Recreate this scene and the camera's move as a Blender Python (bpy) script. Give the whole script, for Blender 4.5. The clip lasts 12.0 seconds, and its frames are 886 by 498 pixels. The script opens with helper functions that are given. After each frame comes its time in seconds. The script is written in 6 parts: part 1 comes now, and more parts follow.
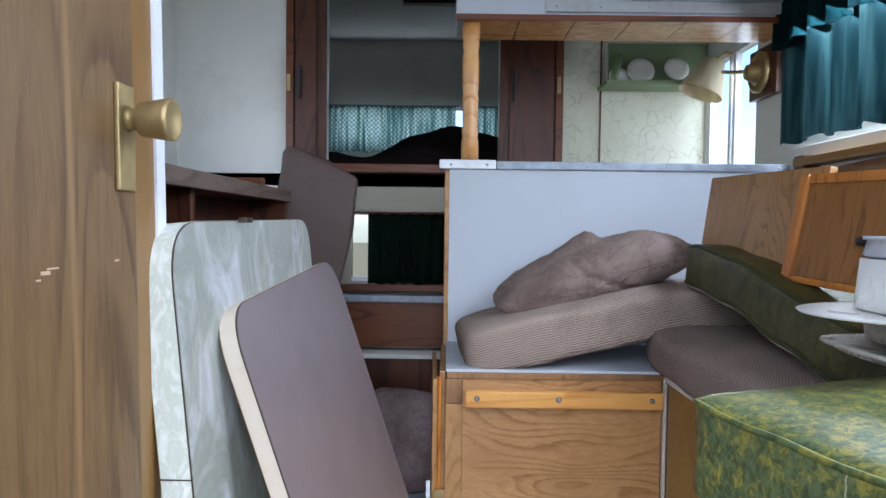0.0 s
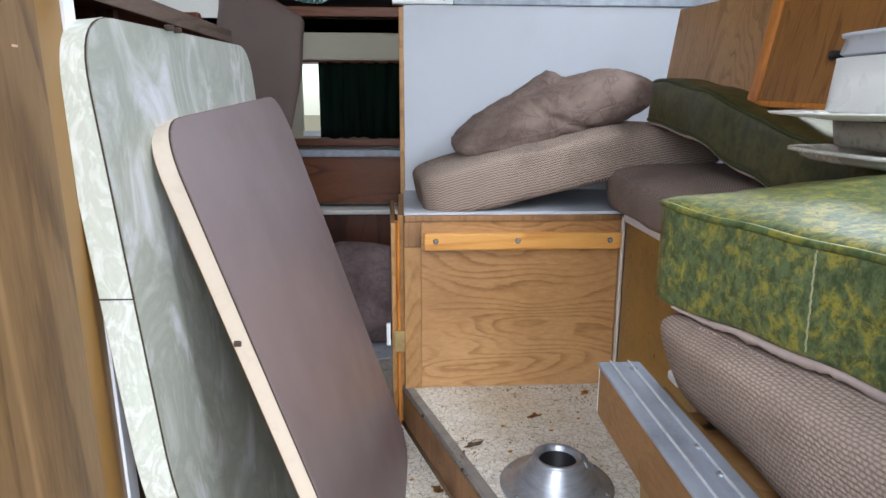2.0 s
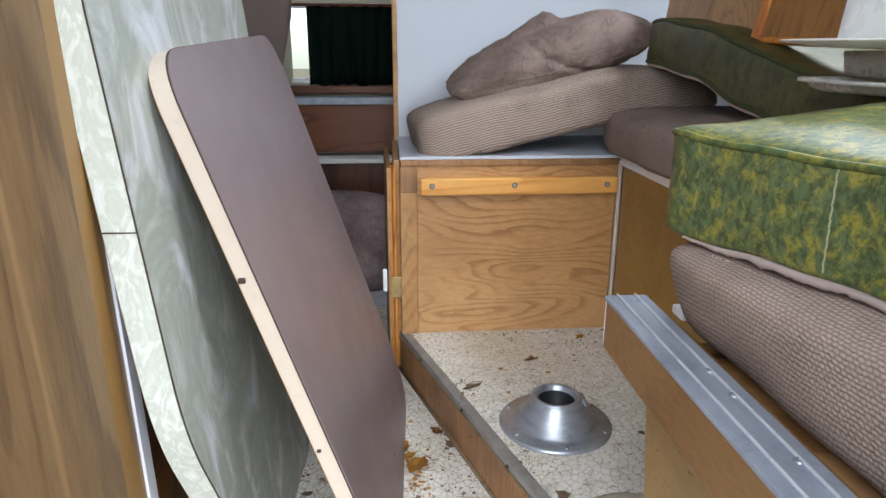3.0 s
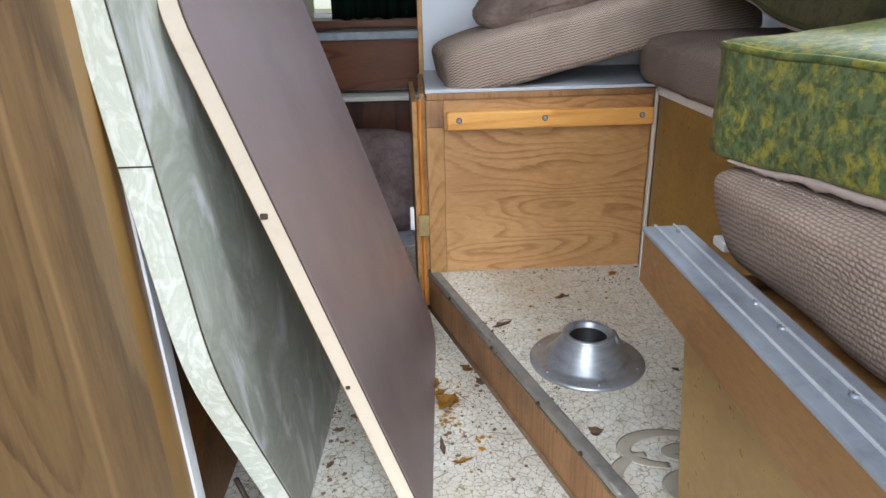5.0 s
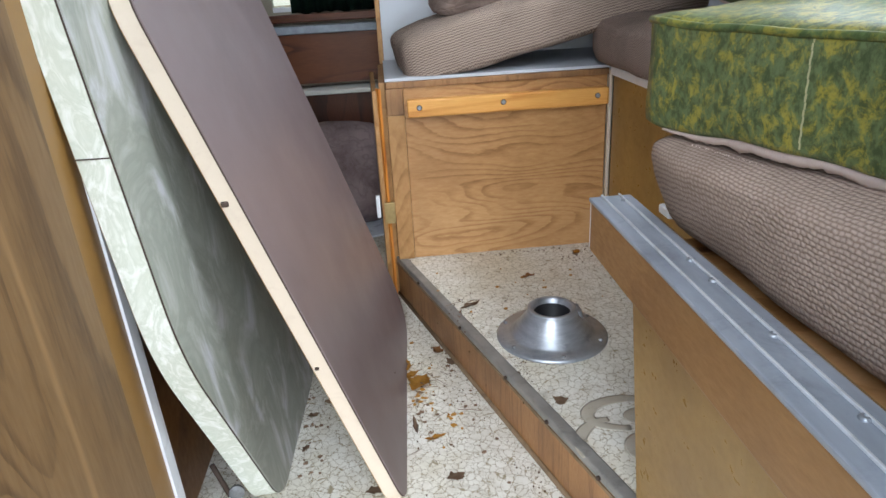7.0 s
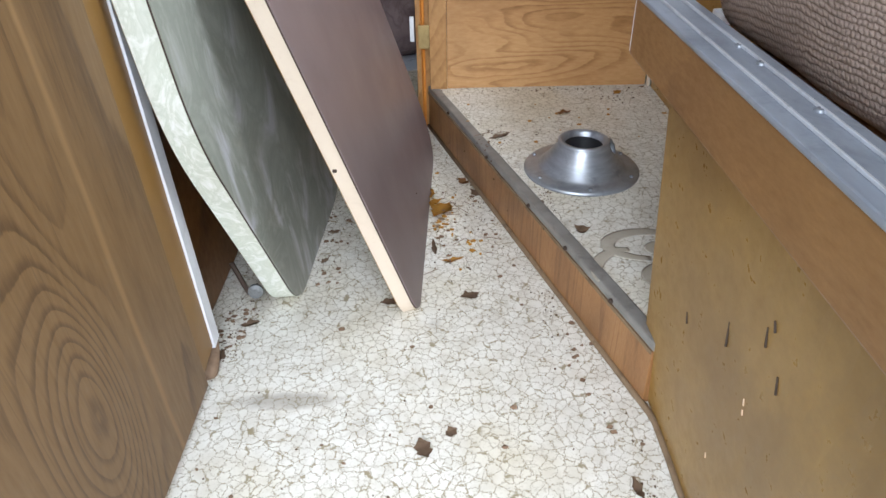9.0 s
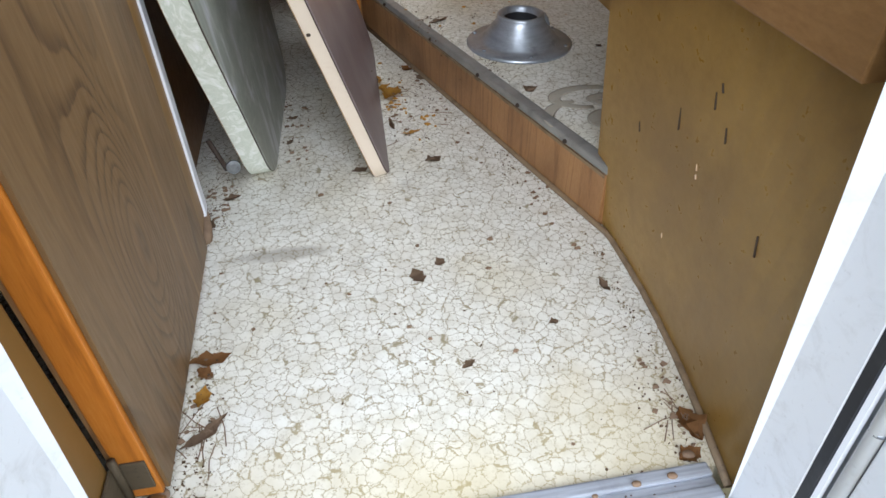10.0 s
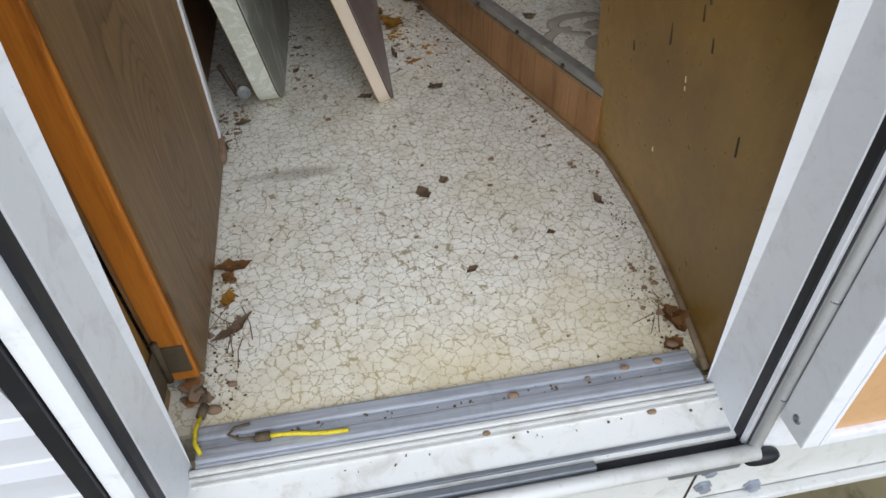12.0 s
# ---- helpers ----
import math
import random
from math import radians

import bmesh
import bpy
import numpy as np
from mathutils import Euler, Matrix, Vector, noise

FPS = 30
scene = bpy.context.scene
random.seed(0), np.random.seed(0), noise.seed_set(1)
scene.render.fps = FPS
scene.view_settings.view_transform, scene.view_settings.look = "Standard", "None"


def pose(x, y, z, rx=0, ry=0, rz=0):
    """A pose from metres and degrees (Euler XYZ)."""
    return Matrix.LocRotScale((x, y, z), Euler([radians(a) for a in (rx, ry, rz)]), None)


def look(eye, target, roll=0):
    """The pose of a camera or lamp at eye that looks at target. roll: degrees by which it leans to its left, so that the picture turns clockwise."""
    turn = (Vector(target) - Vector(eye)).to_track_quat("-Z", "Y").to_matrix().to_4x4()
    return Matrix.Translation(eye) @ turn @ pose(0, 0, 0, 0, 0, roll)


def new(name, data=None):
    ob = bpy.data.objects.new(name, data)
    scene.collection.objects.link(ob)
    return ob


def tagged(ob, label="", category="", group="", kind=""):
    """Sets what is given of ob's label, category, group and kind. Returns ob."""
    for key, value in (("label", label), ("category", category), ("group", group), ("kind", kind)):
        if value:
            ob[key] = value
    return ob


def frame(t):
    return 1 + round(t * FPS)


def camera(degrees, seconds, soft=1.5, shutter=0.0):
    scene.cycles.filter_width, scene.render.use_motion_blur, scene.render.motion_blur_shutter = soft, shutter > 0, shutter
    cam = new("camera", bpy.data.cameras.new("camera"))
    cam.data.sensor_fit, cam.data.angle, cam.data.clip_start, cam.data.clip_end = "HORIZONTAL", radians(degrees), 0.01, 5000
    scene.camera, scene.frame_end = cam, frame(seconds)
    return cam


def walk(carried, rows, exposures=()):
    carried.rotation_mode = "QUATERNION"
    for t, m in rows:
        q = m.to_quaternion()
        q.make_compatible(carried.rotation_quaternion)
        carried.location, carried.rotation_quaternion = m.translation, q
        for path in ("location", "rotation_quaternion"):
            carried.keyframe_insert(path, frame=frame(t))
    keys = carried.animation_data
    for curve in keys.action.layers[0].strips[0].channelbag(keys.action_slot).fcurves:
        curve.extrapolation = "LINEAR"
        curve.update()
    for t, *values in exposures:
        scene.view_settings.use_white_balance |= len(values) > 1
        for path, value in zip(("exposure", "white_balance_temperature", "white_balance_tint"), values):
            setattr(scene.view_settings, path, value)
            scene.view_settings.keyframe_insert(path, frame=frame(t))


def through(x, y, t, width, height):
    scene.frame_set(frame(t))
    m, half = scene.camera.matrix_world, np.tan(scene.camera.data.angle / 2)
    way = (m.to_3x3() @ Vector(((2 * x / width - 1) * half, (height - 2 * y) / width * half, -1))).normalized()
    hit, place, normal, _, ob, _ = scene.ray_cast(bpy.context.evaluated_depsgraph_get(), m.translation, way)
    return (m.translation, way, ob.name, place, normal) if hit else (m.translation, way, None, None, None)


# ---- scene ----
cam = camera(67.9, 12.0)
PATH = [
    (0, (0.008, 0.387, 0.845), (0.0, 2.385, 0.772), 0.7),
    (0.5, (0.012, 0.394, 0.819), (0.032, 2.387, 0.642), 0.4),
    (1, (0.002, 0.41, 0.799), (0.058, 2.396, 0.57), -0.6),
    (1.5, (0.009, 0.423, 0.776), (0.096, 2.384, 0.393), 0.2),
    (2, (0.012, 0.428, 0.769), (0.13, 2.373, 0.318), 0.2),
    (2.5, (-0.009, 0.425, 0.757), (0.133, 2.353, 0.243), 0.3),
    (3, (-0.011, 0.431, 0.743), (0.147, 2.339, 0.164), 0.2),
    (3.5, (-0.009, 0.442, 0.726), (0.074, 2.302, -0.004), -2.4),
    (3.7, (-0.006, 0.448, 0.724), (0.063, 2.301, -0.025), -2.6),
    (5.3, (-0.009, 0.456, 0.723), (0.069, 2.313, -0.015), -1.0),
    (5.5, (-0.016, 0.451, 0.727), (0.097, 2.308, -0.007), -1.0),
    (6, (-0.001, 0.462, 0.72), (0.119, 2.3, -0.058), -2.0),
    (6.5, (0.013, 0.441, 0.713), (0.137, 2.286, -0.05), -3.2),
    (6.7, (0.013, 0.433, 0.714), (0.145, 2.277, -0.05), -3.4),
    (8.3, (-0.01, 0.405, 0.721), (0.099, 2.204, -0.146), -1.1),
    (8.5, (0.008, 0.418, 0.678), (0.048, 2.187, -0.254), -1.1),
    (9, (0.025, 0.415, 0.638), (0.034, 2.073, -0.481), -1.1),
    (9.5, (-0.011, 0.36, 0.61), (0.162, 1.957, -0.582), -1.0),
    (10, (-0.082, 0.271, 0.59), (0.187, 1.8, -0.671), -0.4),
    (10.5, (-0.102, 0.212, 0.593), (0.213, 1.711, -0.692), -1.2),
    (11, (-0.1, 0.204, 0.607), (0.209, 1.708, -0.676), -1.1),
    (11.5, (-0.104, 0.199, 0.595), (0.188, 1.679, -0.718), -0.5),
    (12, (-0.109, 0.2, 0.591), (0.158, 1.628, -0.783), -0.2),
]
EXPOSURES = [(0.0, 1.5, 5450.0, 11.0), (1.0, 1.6, 5900.0, 11.0), (2.5, 1.66, 5950.0, 10.0), (6.0, 1.64, 5950.0, 7.0), (8.5, 1.64, 5950.0, 8.0), (9.5, 1.44, 5950.0, 9.0), (10.5, 0.84, 5980.0, 7.0), (12.0, 0.45, 6300.0, 9.0)]
walk(cam, [(t, look(eye, target, roll)) for t, eye, target, roll in PATH], EXPOSURES)

# ---- light ----
world = bpy.data.worlds.new("sky")
scene.world = world
world.use_nodes = True
wn = world.node_tree
sky = wn.nodes.new("ShaderNodeTexSky")
sky.sky_type = "NISHITA"
sky.sun_disc = False
sky.sun_elevation = radians(39)
sky.sun_rotation = radians(187)
wn.nodes["Background"].inputs["Strength"].default_value = 0.105
wn.links.new(sky.outputs["Color"], wn.nodes["Background"].inputs["Color"])
sun_data = bpy.data.lights.new("sun", "SUN")
sun_data.energy = 2.7
sun_data.angle = radians(85)
sun_data.color = (0.97, 0.985, 1.0)
sun = new("sun", sun_data)
sun.matrix_world = look((-0.2, -4.0, 4.1), (0, 1, 0))


def window_lamp(name, at, target, sx, sy, watts):
    data = bpy.data.lights.new(name, "AREA")
    data.shape, data.size, data.size_y, data.energy = "RECTANGLE", sx, sy, watts
    data.color = (0.94, 0.97, 1.0)
    lamp = new(name, data)
    lamp.matrix_world = look(at, target)
    return lamp


# daylight standing in the side windows and the bunk window
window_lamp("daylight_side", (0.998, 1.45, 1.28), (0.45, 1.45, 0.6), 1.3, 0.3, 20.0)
# added lamp in an unseen window, brightens the front-left wall
window_lamp("added_counter_light", (-1.03, 2.0, 1.3), (-0.5, 2.6, 1.2), 0.6, 0.3, 0.8)
window_lamp("daylight_front", (0.998, 2.635, 1.21), (0.0, 2.6, 1.1), 0.36, 0.4, 0.5)
window_lamp("daylight_bunk", (-0.18, 4.53, 1.44), (-0.18, 3.0, 1.5), 1.05, 0.22, 1.6)


# ---- materials ----
def lin(r, g, b):
    """Linear colour from everyday 0-255 values."""
    return tuple(((c / 255 + 0.055) / 1.055) ** 2.4 if c > 10 else c / 255 / 12.92 for c in (r, g, b)) + (1.0,)


class Mat:
    """A small builder round one node material."""

    def __init__(self, name, rough=0.6, metal=0.0, spec=0.4):
        self.m = bpy.data.materials.new(name)
        self.m.use_nodes = True
        self.t = self.m.node_tree
        self.b = self.t.nodes["Principled BSDF"]
        self.b.inputs["Roughness"].default_value = rough
        self.b.inputs["Metallic"].default_value = metal
        self.b.inputs["Specular IOR Level"].default_value = spec
        self.co = self.node("ShaderNodeTexCoord").outputs["Object"]

    def node(self, kind, **sets):
        n = self.t.nodes.new(kind)
        for k, v in sets.items():
            n.inputs[k.replace("_", " ")].default_value = v
        return n

    def link(self, a, b):
        self.t.links.new(a, b)

    def scaled(self, s, rot=(0, 0, 0), src=None):
        n = self.node("ShaderNodeMapping", Scale=s, Rotation=tuple(radians(a) for a in rot))
        self.link(src or self.co, n.inputs["Vector"])
        return n.outputs["Vector"]

    def noise(self, s, detail=4.0, rough=0.55, dist=0.0, co=None):
        n = self.node("ShaderNodeTexNoise", Scale=s, Detail=detail, Roughness=rough, Distortion=dist)
        self.link(co or self.co, n.inputs["Vector"])
        return n.outputs["Fac"]

    def math(self, op, a, b=None, c=None):
        n = self.t.nodes.new("ShaderNodeMath")
        n.operation = op
        for i, v in enumerate((a, b, c)):
            if v is None:
                continue
            if isinstance(v, (int, float)):
                n.inputs[i].default_value = v
            else:
                self.link(v, n.inputs[i])
        return n.outputs[0]

    def ramp(self, f, stops):
        n = self.t.nodes.new("ShaderNodeValToRGB")
        e = n.color_ramp.elements
        while len(e) < len(stops):
            e.new(0.5)
        for el, (p, c) in zip(e, stops):
            el.position, el.color = p, c if len(c) == 4 else (*c, 1)
        self.link(f, n.inputs["Fac"])
        return n.outputs["Color"]

    def step(self, f, lo, hi):
        n = self.t.nodes.new("ShaderNodeMapRange")
        n.interpolation_type = "SMOOTHSTEP"
        self.link(f, n.inputs["Value"])
        n.inputs["From Min"].default_value, n.inputs["From Max"].default_value = lo, hi
        return n.outputs["Result"]

    def mix(self, f, a, b, mode="MIX"):
        n = self.t.nodes.new("ShaderNodeMix")
        n.data_type, n.blend_type = "RGBA", mode
        for sock, v in ((n.inputs["Factor"], f), (n.inputs["A"], a), (n.inputs["B"], b)):
            if isinstance(v, (int, float)):
                sock.default_value = v
            elif isinstance(v, tuple):
                sock.default_value = v
            else:
                self.link(v, sock)
        return n.outputs["Result"]

    def colour(self, c):
        if isinstance(c, tuple):
            self.b.inputs["Base Color"].default_value = c
        else:
            self.link(c, self.b.inputs["Base Color"])
        return self

    def roughness(self, f, lo, hi):
        n = self.t.nodes.new("ShaderNodeMapRange")
        self.link(f, n.inputs["Value"])
        n.inputs["To Min"].default_value, n.inputs["To Max"].default_value = lo, hi
        self.link(n.outputs["Result"], self.b.inputs["Roughness"])

    def bump(self, h, strength=0.3, dist=0.001):
        n = self.node("ShaderNodeBump", Strength=strength, Distance=dist)
        self.link(h, n.inputs["Height"])
        self.link(n.outputs["Normal"], self.b.inputs["Normal"])
        return self

    def xyz(self):
        n = self.t.nodes.new("ShaderNodeSeparateXYZ")
        self.link(self.co, n.inputs["Vector"])
        return n.outputs


def wood(name, dark, mid, light, stretch, rings=30.0, size=2.2, rough=0.45, wear=0.25, bump=0.15, bold=0.4, whorl=None):
    """Plywood or veneer: contour lines of stretched noise give the cathedral grain; stretch is small along the grain."""
    m = Mat(name, rough)
    co = m.scaled(stretch)
    body = m.noise(size, 2.0, 0.45, 0.25, co)
    if whorl:
        x, y, z = m.xyz()
        r = m.math("ADD", m.math("POWER", m.math("DIVIDE", m.math("SUBTRACT", y, whorl[0]), 0.055), 2.0), m.math("POWER", m.math("DIVIDE", m.math("SUBTRACT", z, whorl[1]), 0.13), 2.0))
        body = m.math("ADD", body, m.math("MULTIPLY", m.math("EXPONENT", m.math("MULTIPLY", r, -1.0)), 0.42))
    body = m.math("ADD", body, m.math("MULTIPLY", m.noise(size * 13, 4.0, 0.6, 0.0, co), 0.016))
    saw = m.math("FRACT", m.math("MULTIPLY", body, rings))
    line = m.math("MULTIPLY", m.step(saw, 0.45, 0.92), m.math("SUBTRACT", 1.0, m.step(saw, 0.92, 1.0)))
    line = m.math("MULTIPLY", line, m.step(m.noise(size * 3.1, 3.0, 0.6, 0.0, co), 0.3, 0.62))
    broad = m.noise(size * 0.9, 3.0, 0.55, 0.3, co)
    fine = m.noise(size * 40, 5.0, 0.65, 0.0, co)
    if whorl:
        broad = m.math("ADD", m.math("MULTIPLY", broad, 0.22), 0.39)
    tone = m.math("ADD", m.math("MULTIPLY", line, bold), m.math("ADD", m.math("MULTIPLY", fine, 0.5), m.math("MULTIPLY", broad, 0.55)))
    c = m.ramp(tone, [(0.3, light), (0.6, mid), (1.0, dark)])
    blot = m.step(m.noise(5.0, 3.0, 0.6), 0.42, 0.7)
    c = m.mix(m.math("MULTIPLY", blot, wear), c, dark)
    if whorl:
        # pale rubbed streaks and dark pores along the height of the door, one long pale line
        rub = m.step(m.noise(1.0, 3.0, 0.6, 0.4, m.scaled((1.0, 30.0, 1.6))), 0.52, 0.78)
        c = m.mix(m.math("MULTIPLY", rub, 0.1), c, tuple(min(1.0, q * 1.35) for q in light[:3]) + (1.0,))
        pore = m.step(m.noise(1.0, 2.0, 0.5, 0.0, m.scaled((1.0, 260.0, 9.0))), 0.62, 0.72)
        c = m.mix(m.math("MULTIPLY", pore, 0.28), c, dark)
        band = m.math("ABSOLUTE", m.math("ADD", m.math("SUBTRACT", y, 0.932), m.math("MULTIPLY", m.math("SUBTRACT", m.noise(5.0, 3.0), 0.5), 0.012)))
        c = m.mix(m.math("MULTIPLY", m.math("SUBTRACT", 1.0, m.step(band, 0.001, 0.007)), 0.75), c, tuple(min(1.0, q * 1.3) for q in light[:3]) + (1.0,))
    m.colour(c)
    m.roughness(fine, rough - 0.12, rough + 0.15)
    m.bump(tone, bump, 0.0006)
    return m.m


def plain(name, col, rough=0.5, metal=0.0, spec=0.4, dirt=None, amount=0.25, dirt_size=9.0, bump=0.1, grain=160.0):
    """Paint, plastic, metal: one colour with soft blotches, specks and a fine relief."""
    m = Mat(name, rough, metal, spec)
    blot = m.step(m.noise(dirt_size, 5.0, 0.65, 0.6), 0.48, 0.78)
    g = m.noise(grain, 3.0)
    dirt = dirt or tuple(c * 0.55 for c in col[:3]) + (1.0,)
    c = m.mix(m.math("MULTIPLY", blot, amount), col, dirt)
    c = m.mix(m.math("MULTIPLY", m.step(g, 0.62, 0.74), amount * 0.6), c, dirt)
    m.colour(c)
    m.roughness(m.noise(dirt_size * 2, 4.0), max(0.03, rough - 0.12), rough + 0.15)
    m.bump(g, bump, 0.0004)
    return m.m


def fabric(name, a, b, k, rough=0.95, coarse=0.5, stain=None, columns=0.0, along="x"):
    """Woven cloth of two yarns. k: the pitch of the rows in radians a metre; columns: chevrons a metre, 0 for a plain weave."""
    m = Mat(name, rough, 0.0, 0.12)
    x, y, z = m.xyz()
    wob = m.math("ADD", m.math("MULTIPLY", m.noise(9.0, 3.0), 0.012), m.math("MULTIPLY", m.noise(120.0, 3.0), 0.0034))
    p, q = (x, y) if along == "x" else (y, x)
    rows = m.math("ADD", m.math("ADD", z, m.math("MULTIPLY", q, 0.7)), wob)
    cols = m.math("ADD", m.math("ADD", p, m.math("MULTIPLY", q, 0.3)), wob)
    if columns:
        zig = m.math("ABSOLUTE", m.math("SUBTRACT", m.math("FRACT", m.math("MULTIPLY", cols, columns)), 0.5))
        w = m.math("SINE", m.math("ADD", m.math("MULTIPLY", rows, k), m.math("MULTIPLY", zig, 6.5)))
    elif coarse > 1.0:
        # bricked loops: every other row is set over by half a loop
        line = m.math("MULTIPLY", rows, k / math.tau)
        over = m.math("GREATER_THAN", m.math("FRACT", m.math("MULTIPLY", line, 0.5)), 0.5)
        a1 = m.math("ABSOLUTE", m.math("SINE", m.math("MULTIPLY", line, math.pi)))
        b1 = m.math("ABSOLUTE", m.math("SINE", m.math("ADD", m.math("MULTIPLY", cols, k * 0.4), m.math("MULTIPLY", over, math.pi / 2))))
        w = m.math("SUBTRACT", m.math("MULTIPLY", m.math("POWER", a1, 0.6), m.math("ADD", m.math("MULTIPLY", m.math("POWER", b1, 0.5), 1.3), 0.5)), 0.8)
    else:
        w = m.math("MULTIPLY", m.math("SINE", m.math("MULTIPLY", rows, k)), m.math("SINE", m.math("MULTIPLY", cols, k)))
    w = m.math("ADD", m.math("MULTIPLY", w, 0.5), 0.5)
    fuzz = m.noise(380.0, 3.0, 0.7)
    h = m.math("ADD", m.math("MULTIPLY", w, 0.8), m.math("MULTIPLY", fuzz, 0.7))
    c = m.mix(m.step(h, 0.3, 0.3 + coarse), a, b)
    blot = m.step(m.noise(6.0, 5.0, 0.6, 0.5), 0.45, 0.75)
    c = m.mix(m.math("MULTIPLY", blot, 0.4), c, stain or tuple(t * 0.55 for t in a[:3]) + (1.0,))
    lint = m.step(m.noise(70.0, 2.0), 0.7, 0.76)
    c = m.mix(m.math("MULTIPLY", lint, 0.25), c, b)
    m.colour(c)
    m.bump(h, 0.7, 0.0018)
    return m.m


def make_floor():
    m = Mat("cracked_pattern_vinyl", 0.42, 0, 0.45)
    warp = m.node("ShaderNodeTexNoise", Scale=125.0, Detail=5.0, Roughness=0.72)
    m.link(m.co, warp.inputs["Vector"])
    off = m.t.nodes.new("ShaderNodeVectorMath")
    off.operation = "MULTIPLY_ADD"
    m.link(warp.outputs["Color"], off.inputs[0])
    off.inputs[1].default_value = (0.016, 0.016, 0.0)
    m.link(m.co, off.inputs[2])

    def veins(scale, width, keep):
        v = m.t.nodes.new("ShaderNodeTexVoronoi")
        v.feature = "DISTANCE_TO_EDGE"
        v.inputs["Scale"].default_value = scale
        m.link(off.outputs["Vector"], v.inputs["Vector"])
        near = m.math("SUBTRACT", 1.0, m.step(v.outputs["Distance"], width * 0.2, width))
        return m.math("MULTIPLY", near, m.step(m.noise(scale * 0.9, 3.0), keep, keep + 0.12))

    crack = m.math("MAXIMUM", veins(74.0, 0.05, 0.26), m.math("MULTIPLY", veins(125.0, 0.06, 0.46), 0.5))
    base = m.mix(m.step(m.noise(30.0, 4.0), 0.35, 0.7), lin(228, 226, 217), lin(212, 208, 196))
    yellow = m.math("MULTIPLY", m.step(m.noise(3.1, 3.0), 0.45, 0.7), 0.35)
    base = m.mix(yellow, base, lin(204, 190, 150))
    c = m.mix(m.math("MULTIPLY", crack, 0.9), base, lin(138, 124, 90))
    grime = m.math("MULTIPLY", m.step(m.noise(7.0, 7.0, 0.7, 0.8), 0.56, 0.8), 0.5)
    c = m.mix(grime, c, lin(112, 103, 88))
    speck = m.step(m.noise(140.0, 2.0), 0.70, 0.76)
    c = m.mix(m.math("MULTIPLY", speck, 0.55), c, lin(90, 76, 58))
    x, y, z = m.xyz()
    ex = m.math("POWER", m.math("DIVIDE", m.math("ADD", x, 0.18), 0.09), 2.0)
    ey = m.math("POWER", m.math("DIVIDE", m.math("SUBTRACT", y, 1.015), 0.018), 2.0)
    spot = m.math("SUBTRACT", 1.0, m.step(m.math("ADD", m.math("ADD", ex, ey), m.math("MULTIPLY", m.noise(45.0, 4.0), 1.2)), 0.7, 1.6))
    c = m.mix(m.math("MULTIPLY", spot, 0.55), c, lin(132, 122, 108))
    # yellower inside the sill, reaching further in on the right, with a ragged edge
    sill_yellow = m.math("ADD", m.math("SUBTRACT", y, 0.64), m.math("MULTIPLY", m.math("SUBTRACT", m.noise(9.0, 3.0), 0.5), 0.28))
    sill_yellow = m.math("SUBTRACT", 1.0, m.step(m.math("ADD", sill_yellow, m.math("MULTIPLY", m.math("SUBTRACT", 0.05, x), 0.12)), -0.06, 0.16))
    c = m.mix(m.math("MULTIPLY", sill_yellow, 0.45), c, lin(196, 178, 128))
    m.colour(c)
    m.roughness(m.noise(18.0, 4.0), 0.3, 0.6)
    m.bump(m.noise(60.0, 4.0), 0.12, 0.0008)
    return m.m


def make_wallpaper():
    m = Mat("cracked_pattern_wallpaper", 0.7)
    warp = m.node("ShaderNodeTexNoise", Scale=9.0, Detail=3.0)
    m.link(m.co, warp.inputs["Vector"])
    off = m.t.nodes.new("ShaderNodeVectorMath")
    off.operation = "MULTIPLY_ADD"
    m.link(warp.outputs["Color"], off.inputs[0])
    off.inputs[1].default_value = (0.12, 0.12, 0.12)
    m.link(m.co, off.inputs[2])
    v = m.t.nodes.new("ShaderNodeTexVoronoi")
    v.feature = "DISTANCE_TO_EDGE"
    v.inputs["Scale"].default_value = 22.0
    m.link(off.outputs["Vector"], v.inputs["Vector"])
    near = m.math("MULTIPLY", m.math("SUBTRACT", 1.0, m.step(v.outputs["Distance"], 0.005, 0.06)), m.step(m.noise(14.0, 3.0), 0.38, 0.6))
    c = m.mix(m.math("MULTIPLY", near, 0.5), lin(214, 212, 190), lin(160, 152, 118))
    c = m.mix(m.math("MULTIPLY", m.step(m.noise(4.0), 0.45, 0.7), 0.3), c, lin(186, 180, 150))
    m.colour(c)
    m.bump(near, 0.2, 0.001)
    return m.m


def make_marble(name, base, vein, light, size, rough=0.3):
    m = Mat(name, rough, 0, 0.5)
    co = m.scaled((1.0, 1.0, 0.55), (20, 0, 35))
    n = m.noise(size, 5.0, 0.62, 2.6, co)
    c = m.ramp(n, [(0.3, base), (0.47, vein), (0.55, base), (0.68, light)])
    c = m.mix(m.math("MULTIPLY", m.step(m.noise(3.0, 2.0), 0.5, 0.75), 0.3), c, vein)
    scuff = m.step(m.noise(1.0, 5.0, 0.7, 0.0, m.scaled((90.0, 14.0, 5.0))), 0.66, 0.75)
    c = m.mix(m.math("MULTIPLY", scuff, 0.12), c, light)
    m.colour(c)
    m.roughness(m.noise(25.0), rough - 0.1, rough + 0.2)
    m.bump(m.noise(90.0), 0.06, 0.0004)
    return m.m


